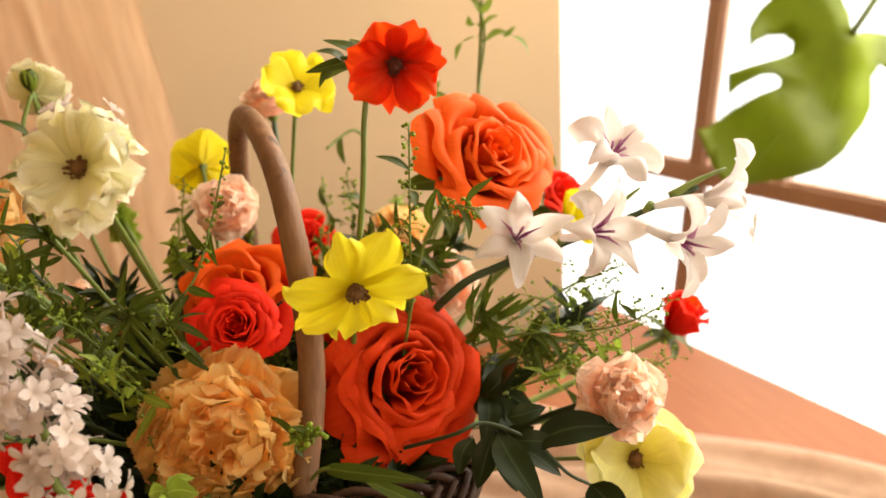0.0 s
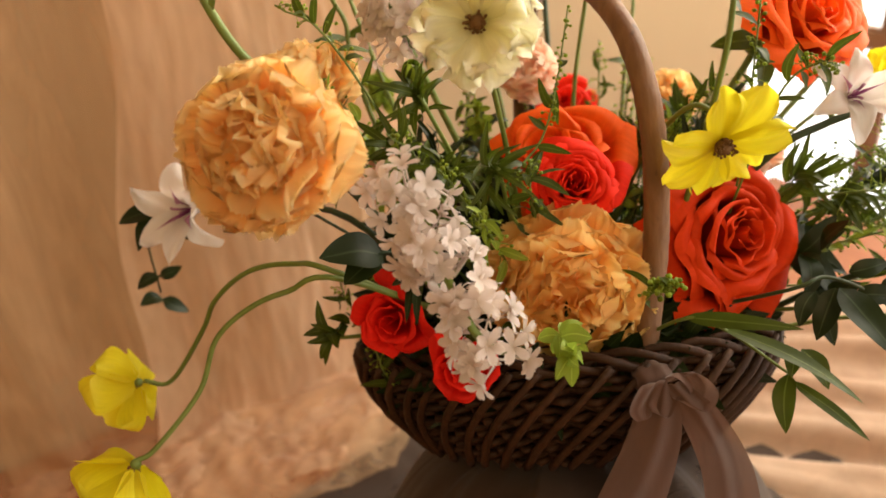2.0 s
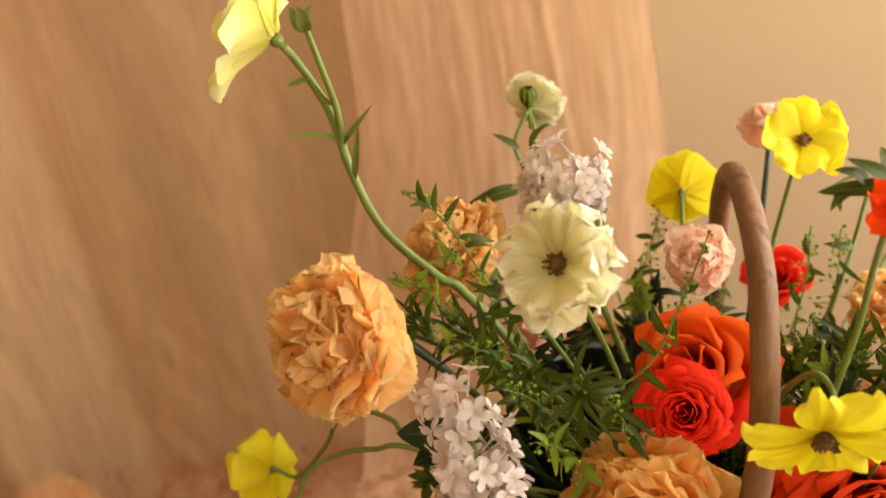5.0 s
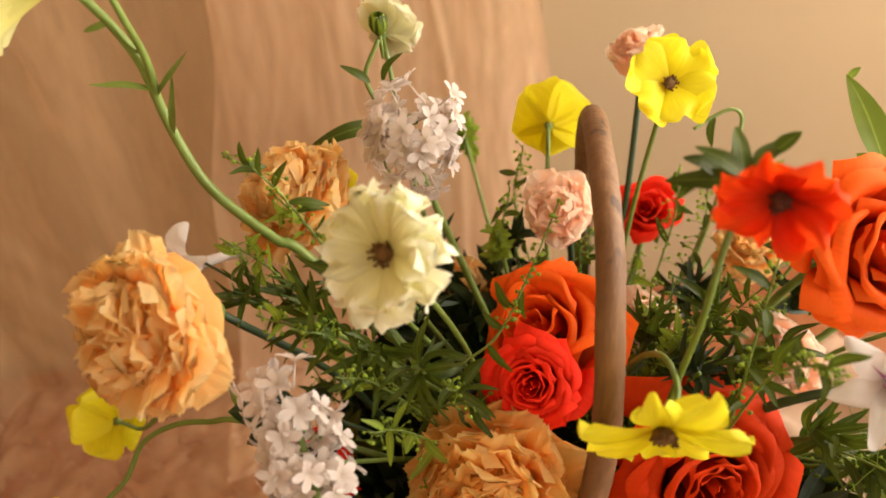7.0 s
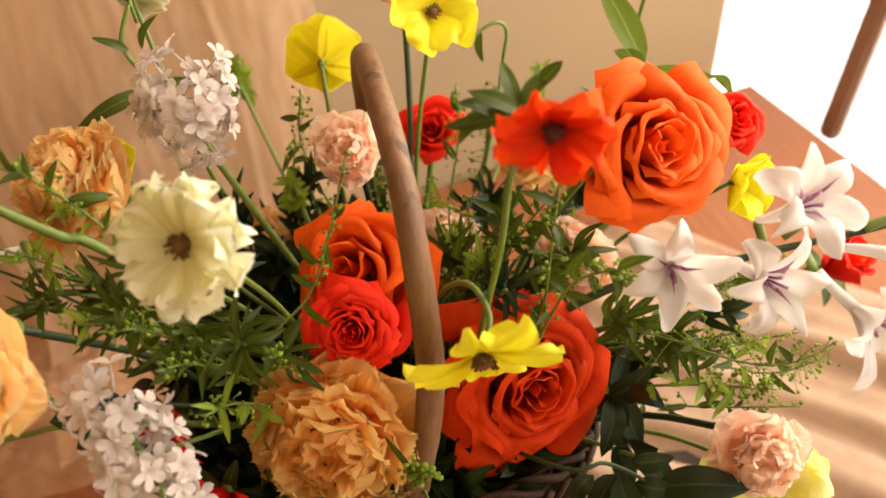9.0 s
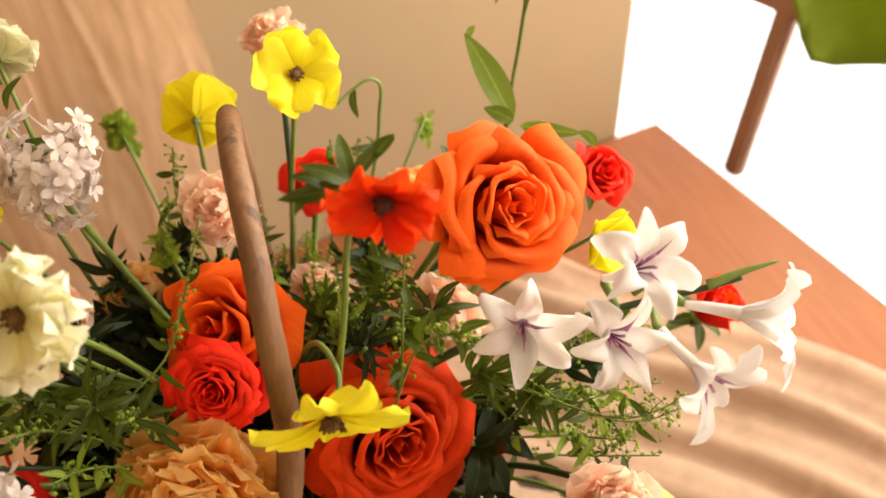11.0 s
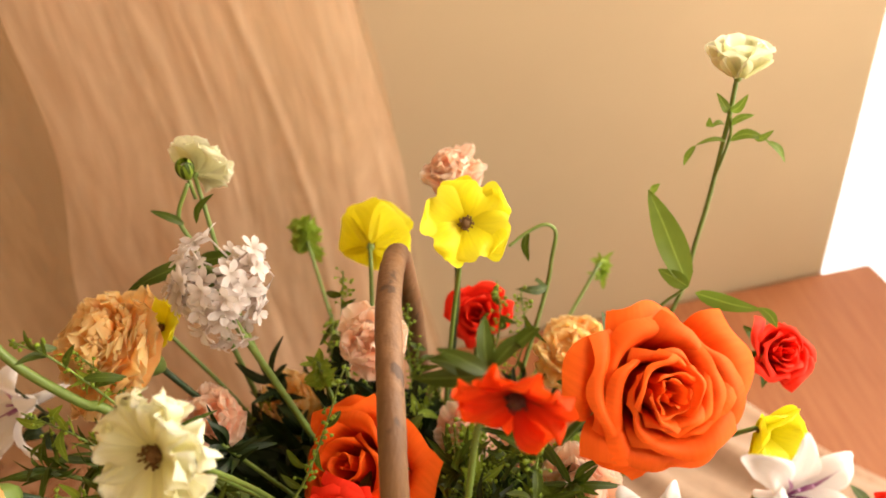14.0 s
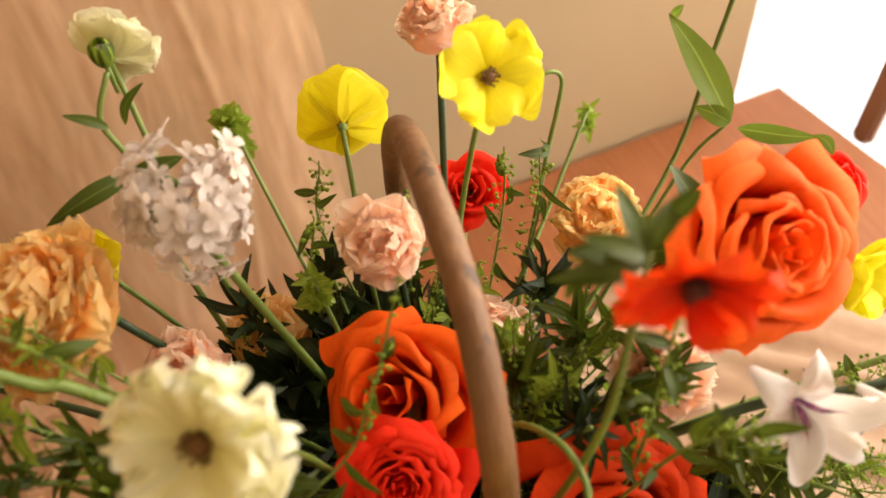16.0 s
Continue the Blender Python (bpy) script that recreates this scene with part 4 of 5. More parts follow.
# ---- gladioli, leaves and sprigs ----
def leaf_between(rng, base, tip, width, bow_=0.12, fold=0.18, up=None):
    """A leaf blade from base to tip, bowed upwards, as (verts, faces, uvs) in world metres."""
    b, t = Vector(base), Vector(tip)
    d = t - b
    L = d.length
    d = d / L
    n = Vector(up) if up else Vector((-0.3, -0.45, 0.75)) + Vector(rng.normal(0, 0.25, 3))
    side = d.cross(n).normalized()
    n = side.cross(d).normalized()
    nv, nu = 10, 5
    g = np.zeros((nv, nu, 3))
    ph = rng.uniform(0, 6)
    sway, dip = rng.uniform(-0.16, 0.16) * min(1.0, 0.022 / L), rng.uniform(-0.05, 0.20) * min(1.0, 0.022 / L)
    for i in range(nv):
        v = i / (nv - 1)
        w = (math.sin(math.pi * min(1, v ** 0.75)) ** 0.8) * width / 2 + 0.0002
        for j in range(nu):
            s = j / (nu - 1) * 2 - 1
            p = b + d * (L * v) + n * (bow_ * L * math.sin(math.pi * v)) + side * (w * s) + n * (fold * w * abs(s)) + n * (0.06 * w * math.sin(v * 9 + s * 2 + ph)) + side * (sway * L * math.sin(math.pi * v) * (1 - 0.5 * v)) - n * (dip * L * v * v * (1 - v) * 3)
            g[i, j] = p
    return sheet(g)


def leafy_stem(name, label, stem, leaves, material=LEAF, radius=0.0012, stem_material=STEM, group="", seed=1, category="foliage", bow_=0.12):
    """A stem with its leaves, each given by base, tip and width."""
    rng = np.random.default_rng(seed)
    m = Matrix.Translation(stem[0])
    inv = m.inverted()
    root = thing(name, m, label, category, group)
    v, f, u = tube([inv @ Vector(p) for p in stem], radius, radius * 0.7)
    part("stem", mesh_of("stem", v, f, stem_material, u), root)
    for b, t, w in leaves:
        piece = moved(leaf_between(rng, b, t, w, bow_), inv)
        part("leaf", mesh_of("leaf", *piece[:2], material, piece[2]), root)
    return root


def gladiolus(label, stem, florets, buds, seed):
    rng = np.random.default_rng(seed)
    m = Matrix.Translation(stem[0])
    inv = m.inverted()
    root = thing("gladiolus", m, label, "gladiolus")
    v, f, u = tube([inv @ Vector(p) for p in stem], 0.0024, 0.0014)
    part("stem", mesh_of("stem", v, f, STEM_DARK, u), root)
    for c, way, size in florets:
        M = inv @ placed(c, way, rng.uniform(0, 6.28))
        pieces, marks = [], []
        for k in range(6):
            th = k * math.pi / 3 + rng.uniform(-0.12, 0.12)
            L = size * (1.0 if k % 2 else 1.12) * rng.uniform(0.92, 1.08)
            spread = rng.uniform(66, 138)
            kw = dict(wrap=0.0, cup=0.18, ruffle=0.05, waves=1.6, twist=rng.uniform(-0.5, 0.5), shape=(0.16, 0.6), curl=rng.uniform(0.0, 0.32), nu=9, nv=14, thick=0.0004, point=0.24)
            state = rng.bit_generator.state
            tep = petal(rng, L, size * 0.36, 12, spread, 1.35, size * 0.03, th, **kw)
            part("tepal", mesh_of("tepal", *moved(tep, M)[:2], WHITE, tep[2]), root)
            if k % 2 == 0:
                rng.bit_generator.state = state
                mark = petal(rng, L * 0.6, size * 0.05, 12, 12 + (spread - 12) * 0.50, 1.35, size * 0.03 - 0.0006, th, nu=5, nv=9, thick=0.0003, shape=(0.4, 0.6), point=0.42, cup=0.02)
                mv = mark[0].copy()
                mv[:, 2] += 0.0011
                part("purple_mark", mesh_of("purple_mark", *moved((mv, mark[1], mark[2]), M)[:2], PURPLE, mark[2]), root)
        v, f, u = moved(tube([(0, 0, size * 0.12), (0, 0, -size * 0.25), (0, size * 0.05, -size * 0.5)], size * 0.085, size * 0.05, 8, 4), M)
        part("flower_tube", mesh_of("flower_tube", v, f, WHITE, u), root)
        for k in range(3):
            a = k * 2.1 + rng.uniform(0, 1)
            q = [(0, 0, 0), (size * 0.05 * math.cos(a), size * 0.05 * math.sin(a), size * 0.35), (size * 0.10 * math.cos(a), size * 0.10 * math.sin(a), size * 0.5)]
            v, f, u = moved(tube(q, 0.0004, 0.0008, 5, 3), M)
            part("stamen", mesh_of("stamen", v, f, PURPLE, u), root)
        cb = Vector(c) - Vector(way) * size * 0.55
        near = min((Vector(p) for p in curve_points(stem, 6)), key=lambda p: (p - cb).length)
        v, f, u = tube([inv @ cb, inv @ near], 0.0022, 0.0016, 6, 3)
        part("bract", mesh_of("bract", v, f, STEM, u), root)
    for b, t, w in buds:
        piece = moved(tube([b, Vector(b) * 0.5 + Vector(t) * 0.5 + Vector((0, 0, 0.001)), t], w, w * 0.25, 7, 5), inv)
        part("bud", mesh_of("bud", *piece[:2], STEM, piece[2]), root)
    return root


gladiolus("white gladiolus spray with purple throat marks", [(0.10, 0.14, 0.24), (0.150, 0.098, 0.325), (0.180, 0.088, 0.341), (0.208, 0.076, 0.349), (0.236, 0.066, 0.357), (0.262, 0.055, 0.366), (0.276, 0.050, 0.371)],
          [((0.184, 0.080, 0.357), Vector((-0.25, -0.66, 0.50)).normalized(), 0.035), ((0.211, 0.058, 0.361), Vector((0.05, -0.70, 0.38)).normalized(), 0.036), ((0.234, 0.027, 0.365), Vector((0.15, -0.80, -0.05)).normalized(), 0.034),
           ((0.222, 0.060, 0.392), Vector((0.15, -0.42, 0.66)).normalized(), 0.035), ((0.259, 0.035, 0.3735), Vector((0.62, -0.66, 0.14)).normalized(), 0.038)],
          [((0.262, 0.055, 0.368), (0.290, 0.046, 0.379), 0.0026), ((0.236, 0.072, 0.358), (0.252, 0.066, 0.372), 0.0024)], 61)
gladiolus("white gladiolus floret hanging behind the peach carnation", [(0.0, 0.17, 0.25), (-0.04, 0.20, 0.31), (-0.085, 0.235, 0.32)], [((-0.108, 0.255, 0.315), Vector((-0.6, -0.5, 0.25)).normalized(), 0.040)], [], 62)

leafy_stem("leaf_spray", "dark glossy pointed leaves on an arching stem", [(0.09, 0.10, 0.25), (0.117, 0.040, 0.292), (0.133, 0.033, 0.297), (0.150, 0.018, 0.288), (0.159, 0.005, 0.275), (0.167, -0.002, 0.269)],
           [((0.150, 0.018, 0.288), (0.187, 0.000, 0.291), 0.016), ((0.137, 0.028, 0.292), (0.134, -0.012, 0.277), 0.015), ((0.136, 0.029, 0.292), (0.122, 0.024, 0.270), 0.012), ((0.143, 0.029, 0.298), (0.160, 0.022, 0.301), 0.009),
            ((0.127, 0.033, 0.291), (0.116, 0.030, 0.277), 0.009), ((0.167, -0.002, 0.269), (0.163, -0.036, 0.262), 0.016), ((0.163, -0.003, 0.264), (0.141, -0.027, 0.256), 0.012), ((0.142, 0.023, 0.289), (0.160, 0.012, 0.287), 0.010),
            ((0.158, -0.028, 0.263), (0.149, -0.050, 0.239), 0.009), ((0.148, -0.012, 0.276), (0.138, -0.040, 0.250), 0.012)], LEAF_DARK_SHADED, 0.0011, STEM_DARK, "leaf sprays", 71)
leafy_stem("leaf_spray", "narrow grey-green blade leaves over the rim", [(0.06, 0.09, 0.25), (0.056, 0.042, 0.300), (0.071, 0.032, 0.294), (0.090, 0.010, 0.275)],
           [((0.056, 0.042, 0.301), (0.087, 0.002, 0.306), 0.007), ((0.070, 0.034, 0.294), (0.110, -0.016, 0.266), 0.008), ((0.090, 0.008, 0.272), (0.109, -0.023, 0.250), 0.006), ((0.092, 0.011, 0.273), (0.079, -0.003, 0.254), 0.010),
            ((0.100, 0.013, 0.282), (0.101, -0.004, 0.270), 0.010), ((0.096, 0.016, 0.282), (0.088, 0.006, 0.276), 0.008)], LEAF, 0.001, STEM, "leaf sprays", 72)
leafy_stem("leaf_spray", "dark leaves hanging beside the peach carnation", [(0.0, 0.16, 0.26), (-0.07, 0.20, 0.33), (-0.115, 0.25, 0.325), (-0.135, 0.28, 0.30), (-0.138, 0.288, 0.25)],
           [((-0.125, 0.262, 0.318), (-0.150, 0.270, 0.312), 0.012), ((-0.125, 0.262, 0.318), (-0.138, 0.262, 0.335), 0.010), ((-0.128, 0.266, 0.312), (-0.145, 0.262, 0.296), 0.011), ((-0.128, 0.268, 0.31), (-0.118, 0.25, 0.300), 0.010),
            ((-0.136, 0.286, 0.262), (-0.150, 0.290, 0.256), 0.008), ((-0.136, 0.286, 0.262), (-0.122, 0.284, 0.265), 0.008), ((-0.138, 0.288, 0.245), (-0.152, 0.284, 0.248), 0.010), ((-0.138, 0.288, 0.245), (-0.126, 0.28, 0.235), 0.010)],
           LEAF_DARK_SHADED, 0.0009, STEM_DARK, "leaf sprays", 73)
leafy_stem("leaf_spray", "broad dark leaf on the arched stems", [(0.02, 0.14, 0.25), (-0.04, 0.125, 0.325), (-0.058, 0.122, 0.335)],
           [((-0.052, 0.122, 0.333), (-0.082, 0.122, 0.343), 0.020), ((-0.054, 0.120, 0.334), (-0.076, 0.112, 0.332), 0.014), ((-0.04, 0.13, 0.33), (-0.052, 0.10, 0.36), 0.010)], LEAF_DARK_SHADED, 0.0012, STEM_DARK, "leaf sprays", 74)
leafy_stem("long_stem", "thick pale green stem arching up with a nodding yellow bloom", [(0.02, 0.16, 0.28), (-0.04, 0.178, 0.373), (-0.054, 0.180, 0.387), (-0.077, 0.190, 0.411), (-0.088, 0.200, 0.437), (-0.093, 0.206, 0.465), (-0.098, 0.205, 0.483), (-0.104, 0.200, 0.500), (-0.107, 0.198, 0.506)],
           [((-0.091, 0.204, 0.452), (-0.074, 0.206, 0.470), 0.004), ((-0.091, 0.204, 0.455), (-0.116, 0.204, 0.462), 0.004), ((-0.088, 0.199, 0.435), (-0.082, 0.203, 0.462), 0.0035), ((-0.100, 0.204, 0.488), (-0.110, 0.203, 0.486), 0.003)], STEM, 0.0026, STEM, "", 75)
open_flower("ranunculus", "pale yellow ranunculus nodding at the tip of the long stem", "ranunculus", (-0.110, 0.198, 0.510), Vector((-0.75, 0.25, 0.55)).normalized(), 0.070, LEMON, 43, 6, 1, 72, 0.06, notch=0.1, width=0.6, group="ranunculus", stem_pts=[(-0.1095, 0.198, 0.509), (-0.108, 0.198, 0.507), (-0.106, 0.199, 0.503)])
leafy_stem("bud_stem", "side stem forking upward to a small green bud", [(-0.091, 0.204, 0.445), (-0.090, 0.203, 0.470), (-0.092, 0.198, 0.492), (-0.095, 0.195, 0.514)],
           [((-0.095, 0.195, 0.512), (-0.090, 0.194, 0.524), 0.006), ((-0.095, 0.195, 0.512), (-0.100, 0.194, 0.524), 0.006), ((-0.095, 0.195, 0.512), (-0.096, 0.190, 0.525), 0.006), ((-0.091, 0.202, 0.474), (-0.097, 0.200, 0.486), 0.003)], STEM, 0.0019, STEM, "", 83)
leafy_stem("ranunculus_leaves", "curled green leaves on the tall white ranunculus stem", [(0.2745, 0.249, 0.43), (0.277, 0.248, 0.412), (0.273, 0.252, 0.38)],
           [((0.276, 0.248, 0.408), (0.258, 0.246, 0.412), 0.0042), ((0.258, 0.246, 0.412), (0.252, 0.244, 0.402), 0.0034), ((0.277, 0.248, 0.409), (0.294, 0.240, 0.411), 0.0050), ((0.293, 0.240, 0.411), (0.303, 0.236, 0.398), 0.0038),
            ((0.288, 0.243, 0.411), (0.296, 0.240, 0.417), 0.0030), ((0.275, 0.248, 0.418), (0.266, 0.247, 0.421), 0.0048), ((0.266, 0.247, 0.421), (0.264, 0.246, 0.428), 0.0036), ((0.276, 0.248, 0.419), (0.287, 0.245, 0.425), 0.0044),
            ((0.275, 0.248, 0.428), (0.281, 0.243, 0.440), 0.0045), ((0.275, 0.248, 0.428), (0.268, 0.250, 0.439), 0.0045)], LEAF_MID, 0.001, STEM, "", 76, bow_=0.22)
leafy_stem("leaf_spray", "upright folded green leaf behind the orange rose", [(0.16, 0.19, 0.24), (0.22, 0.205, 0.33), (0.243, 0.205, 0.355)],
           [((0.243, 0.204, 0.355), (0.236, 0.250, 0.385), 0.0150), ((0.237, 0.249, 0.384), (0.241, 0.247, 0.390), 0.0040), ((0.243, 0.204, 0.355), (0.230, 0.214, 0.362), 0.0085), ((0.246, 0.202, 0.352), (0.273, 0.182, 0.352), 0.0085), ((0.272, 0.183, 0.353), (0.280, 0.176, 0.343), 0.0050)], LEAF_MID, 0.0011, STEM, "leaf sprays", 77)
leafy_stem("ranunculus_leaves", "jagged green leaves behind the orange-red ranunculus", [(0.115, 0.087, 0.443), (0.118, 0.09, 0.452), (0.122, 0.094, 0.458)],
           [((0.120, 0.093, 0.457), (0.094, 0.099, 0.456), 0.0068), ((0.112, 0.095, 0.457), (0.100, 0.100, 0.464), 0.006), ((0.110, 0.096, 0.457), (0.098, 0.096, 0.449), 0.006), ((0.120, 0.093, 0.458), (0.104, 0.100, 0.468), 0.006), ((0.122, 0.094, 0.459), (0.142, 0.105, 0.462), 0.0068), ((0.132, 0.10, 0.461), (0.140, 0.100, 0.468), 0.006), ((0.122, 0.094, 0.459), (0.130, 0.11, 0.452), 0.0068), ((0.121, 0.094, 0.457), (0.107, 0.110, 0.448), 0.0068), ((0.120, 0.094, 0.458), (0.124, 0.116, 0.462), 0.006)],
           LEAF, 0.001, STEM, "", 78)
leafy_stem("nodding_stem", "slender stem bent over at the top after its bloom", [(0.14, 0.21, 0.25), (0.178, 0.252, 0.315), (0.184, 0.254, 0.345), (0.187, 0.256, 0.362), (0.181, 0.257, 0.368), (0.170, 0.256, 0.365), (0.160, 0.252, 0.362)],
           [((0.181, 0.253, 0.324), (0.162, 0.250, 0.330), 0.005), ((0.181, 0.253, 0.324), (0.172, 0.246, 0.338), 0.004), ((0.172, 0.256, 0.366), (0.170, 0.250, 0.350), 0.004)], LEAF, 0.0013, STEM, "", 79)
leafy_stem("cream_bud_stem", "forked green stem with a round closed bud and long leaves", [(0.02, 0.21, 0.25), (0.002, 0.25, 0.33), (-0.003, 0.262, 0.375), (-0.002, 0.266, 0.392), (-0.006, 0.272, 0.408), (0.003, 0.278, 0.424)],
           [((-0.003, 0.264, 0.384), (-0.040, 0.256, 0.380), 0.008), ((-0.003, 0.264, 0.384), (0.018, 0.262, 0.386), 0.008), ((-0.004, 0.270, 0.405), (-0.018, 0.272, 0.416), 0.004), ((0.002, 0.270, 0.404), (0.014, 0.276, 0.416), 0.004)], LEAF, 0.0016, STEM, "", 80)


def bud(label, centre, r, way=(0, 0, 1)):
    rng = np.random.default_rng(int(centre[2] * 1e4))
    m = placed(centre, way)
    root = thing("flower_bud", m, label, "bud", "closed buds")
    for k in range(6):
        v, f, u = petal(rng, r * 2.6, r * 1.7, 62, -40, 1.0, r * 0.1, k * 1.047, wrap=0.9, shape=(0.5, 0.5), nu=7, nv=7, thick=0.0003)
        v[:, 2] -= r
        part("sepal", mesh_of("bud_sepal", v, f, LEAF_LIGHT if k % 2 else LEAF, u), root)
    v, f, u = ball(r * 0.8, 10, 7, 1.05)
    part("core", mesh_of("bud_core", v, f, CREAM, u), root)
    v, f, u = tube([(0, 0, -r * 0.7), (0, 0, -r * 3.5)], r * 0.2, r * 0.18, 6, 2)
    part("stem", mesh_of("stem", v, f, STEM, u), root)


bud("round green bud with cream tip", (0.004, 0.279, 0.431), 0.0052)
bud("small green bud among narrow leaves", (-0.018, 0.145, 0.405), 0.0048, (0.2, -0.3, 0.9))
bud("small green bud low among leaves", (-0.036, 0.132, 0.380), 0.0042, (-0.3, -0.5, 0.8))


def seed_sprig(label, stem, pods, seed, spread=0.012, leaf_n=6, start=0.35, material=LEAF, pod=0.0011, group="seed sprigs"):
    """A thin stem whose upper part carries many tiny round pods on hair-thin stalks, and a few narrow leaves."""
    rng = np.random.default_rng(seed)
    m = Matrix.Translation(stem[0])
    inv = m.inverted()
    root = thing("seed_sprig", m, label, "foliage", group)
    line = [inv @ p for p in curve_points(stem, 16)]
    v, f, u = tube([inv @ Vector(p) for p in stem], 0.0008, 0.0004, 6)
    part("stem", mesh_of("stem", v, f, STEM, u), root)
    pieces = []
    for i in range(pods):
        k = start + (1 - start) * (i + rng.uniform(0, 1)) / pods
        p = line[min(len(line) - 1, int(k * (len(line) - 1)))]
        d = Vector(rng.normal(0, 1, 3)) + Vector((0, 0, 0.5))
        q = p + d.normalized() * spread * (1.15 - 0.7 * k) * rng.uniform(0.5, 1.0)
        pieces.append(tube([p, (p + q) / 2 + Vector((0, 0, 0.001)), q], 0.00022, 0.00018, 4, 2))
        pieces.append(moved(ball(pod * rng.uniform(0.7, 1.2), 6, 4, 0.8), Matrix.Translation(q)))
    v, f, u = joined(pieces)
    part("seed_head", mesh_of("seed_head", v, f, LEAF_LIGHT, u), root)
    for i in range(leaf_n):
        p = line[int((0.1 + 0.75 * (i + 0.5) / leaf_n) * (len(line) - 1))]
        d = (Vector(rng.normal(0, 1, 3)) + Vector((0, -0.3, 0.4))).normalized()
        piece = leaf_between(rng, p, p + d * rng.uniform(0.010, 0.02), rng.uniform(0.0025, 0.0045))
        part("leaf", mesh_of("leaf", *piece[:2], material, piece[2]), root)
    return root


def moved_line(line, d):
    return [tuple(Vector(p) + Vector(d)) for p in line]


seed_sprig("upright sprig with tiny green seed pods", [(0.03, 0.12, 0.30), (0.011, 0.118, 0.345), (0.035, 0.123, 0.364), (0.051, 0.133, 0.386), (0.068, 0.148, 0.414)], 34, 81, 0.007, 9, 0.55)
seed_sprig("tall seed sprig beside the orange rose", [(0.12, 0.09, 0.29), (0.128, 0.088, 0.34), (0.134, 0.092, 0.385), (0.140, 0.097, 0.424)], 46, 82, 0.011, 10, 0.3)
seed_sprig("green seed sprig bending over the orange rose", [(0.12, 0.09, 0.30), (0.130, 0.072, 0.375), (0.142, 0.063, 0.392), (0.152, 0.058, 0.390)], 40, 83, 0.010, 8, 0.55)
seed_sprig("dense green seed head beside the tan carnation", [(0.06, 0.09, 0.26), (0.052, 0.060, 0.305), (0.060, 0.050, 0.312)], 60, 84, 0.009, 4, 0.5, pod=0.0014)
for i, (x, y, z, sd) in enumerate(((0.23, 0.06, 0.30, 85), (0.25, 0.075, 0.325, 86), (0.265, 0.05, 0.275, 87), (0.24, 0.03, 0.325, 88), (0.215, 0.075, 0.28, 89), (0.262, 0.088, 0.30, 90))):
    seed_sprig("airy sprig of tiny seed pods against the light", [(0.10, 0.12, 0.25), (0.12 + 0.4 * (x - 0.12), 0.10, 0.27 + 0.4 * (z - 0.27)), (x - 0.03, y + 0.01, z - 0.008), (x, y, z)], 60, sd, 0.024, 8, 0.45, pod=0.0010, group="airy sprigs")
for i, (x, y, z, sd) in enumerate(((0.11, 0.15, 0.36, 91), (0.125, 0.165, 0.345, 92), (0.145, 0.16, 0.35, 93), (0.10, 0.235, 0.35, 94), (0.15, 0.24, 0.35, 95), (0.16, 0.225, 0.355, 96), (0.06, 0.24, 0.35, 97), (0.07, 0.255, 0.365, 98))):
    seed_sprig("green sprig behind the handle", [(0.09, 0.17, 0.23), (x - 0.005, y - 0.005, z - 0.05), (x, y, z)], 44, sd, 0.012, 8, 0.35, group="green sprigs")
seed_sprig("bright green seed head below the gladioli", [(0.13, 0.10, 0.26), (0.19, 0.06, 0.285), (0.222, 0.035, 0.296)], 70, 99, 0.014, 14, 0.6, LEAF_LIGHT, 0.0012)


def tuft(label, centre, way, length, width, n, seed, material, spread, name="leaf_tuft"):
    """A whorl of narrow leaves round the tip of a stem."""
    rng = np.random.default_rng(seed)
    c = Vector(centre)
    m = Matrix.Translation(c)
    root = thing(name, m, label, "foliage", "leaf tufts")
    foot = HEART + (c - HEART) * 0.25
    foot.z = min(foot.z, 0.26)
    v, f, u = tube([Vector((0, 0, 0)), (foot - c) * 0.5 + Vector(way) * -0.008, foot - c], 0.0011, 0.0013)
    part("stem", mesh_of("stem", v, f, STEM, u), root)
    for i in range(n):
        d = (Vector(way).normalized() * 0.7 + Vector(rng.normal(0, 1, 3)).normalized() * spread).normalized()
        b = Vector(way).normalized() * -0.018 * rng.uniform(0, 1)
        piece = leaf_between(rng, b, b + d * length * rng.uniform(0.6, 1.15), width * rng.uniform(0.7, 1.2), rng.uniform(0.05, 0.25))
        part("leaf", mesh_of("leaf", *piece[:2], material, piece[2]), root)
    return root


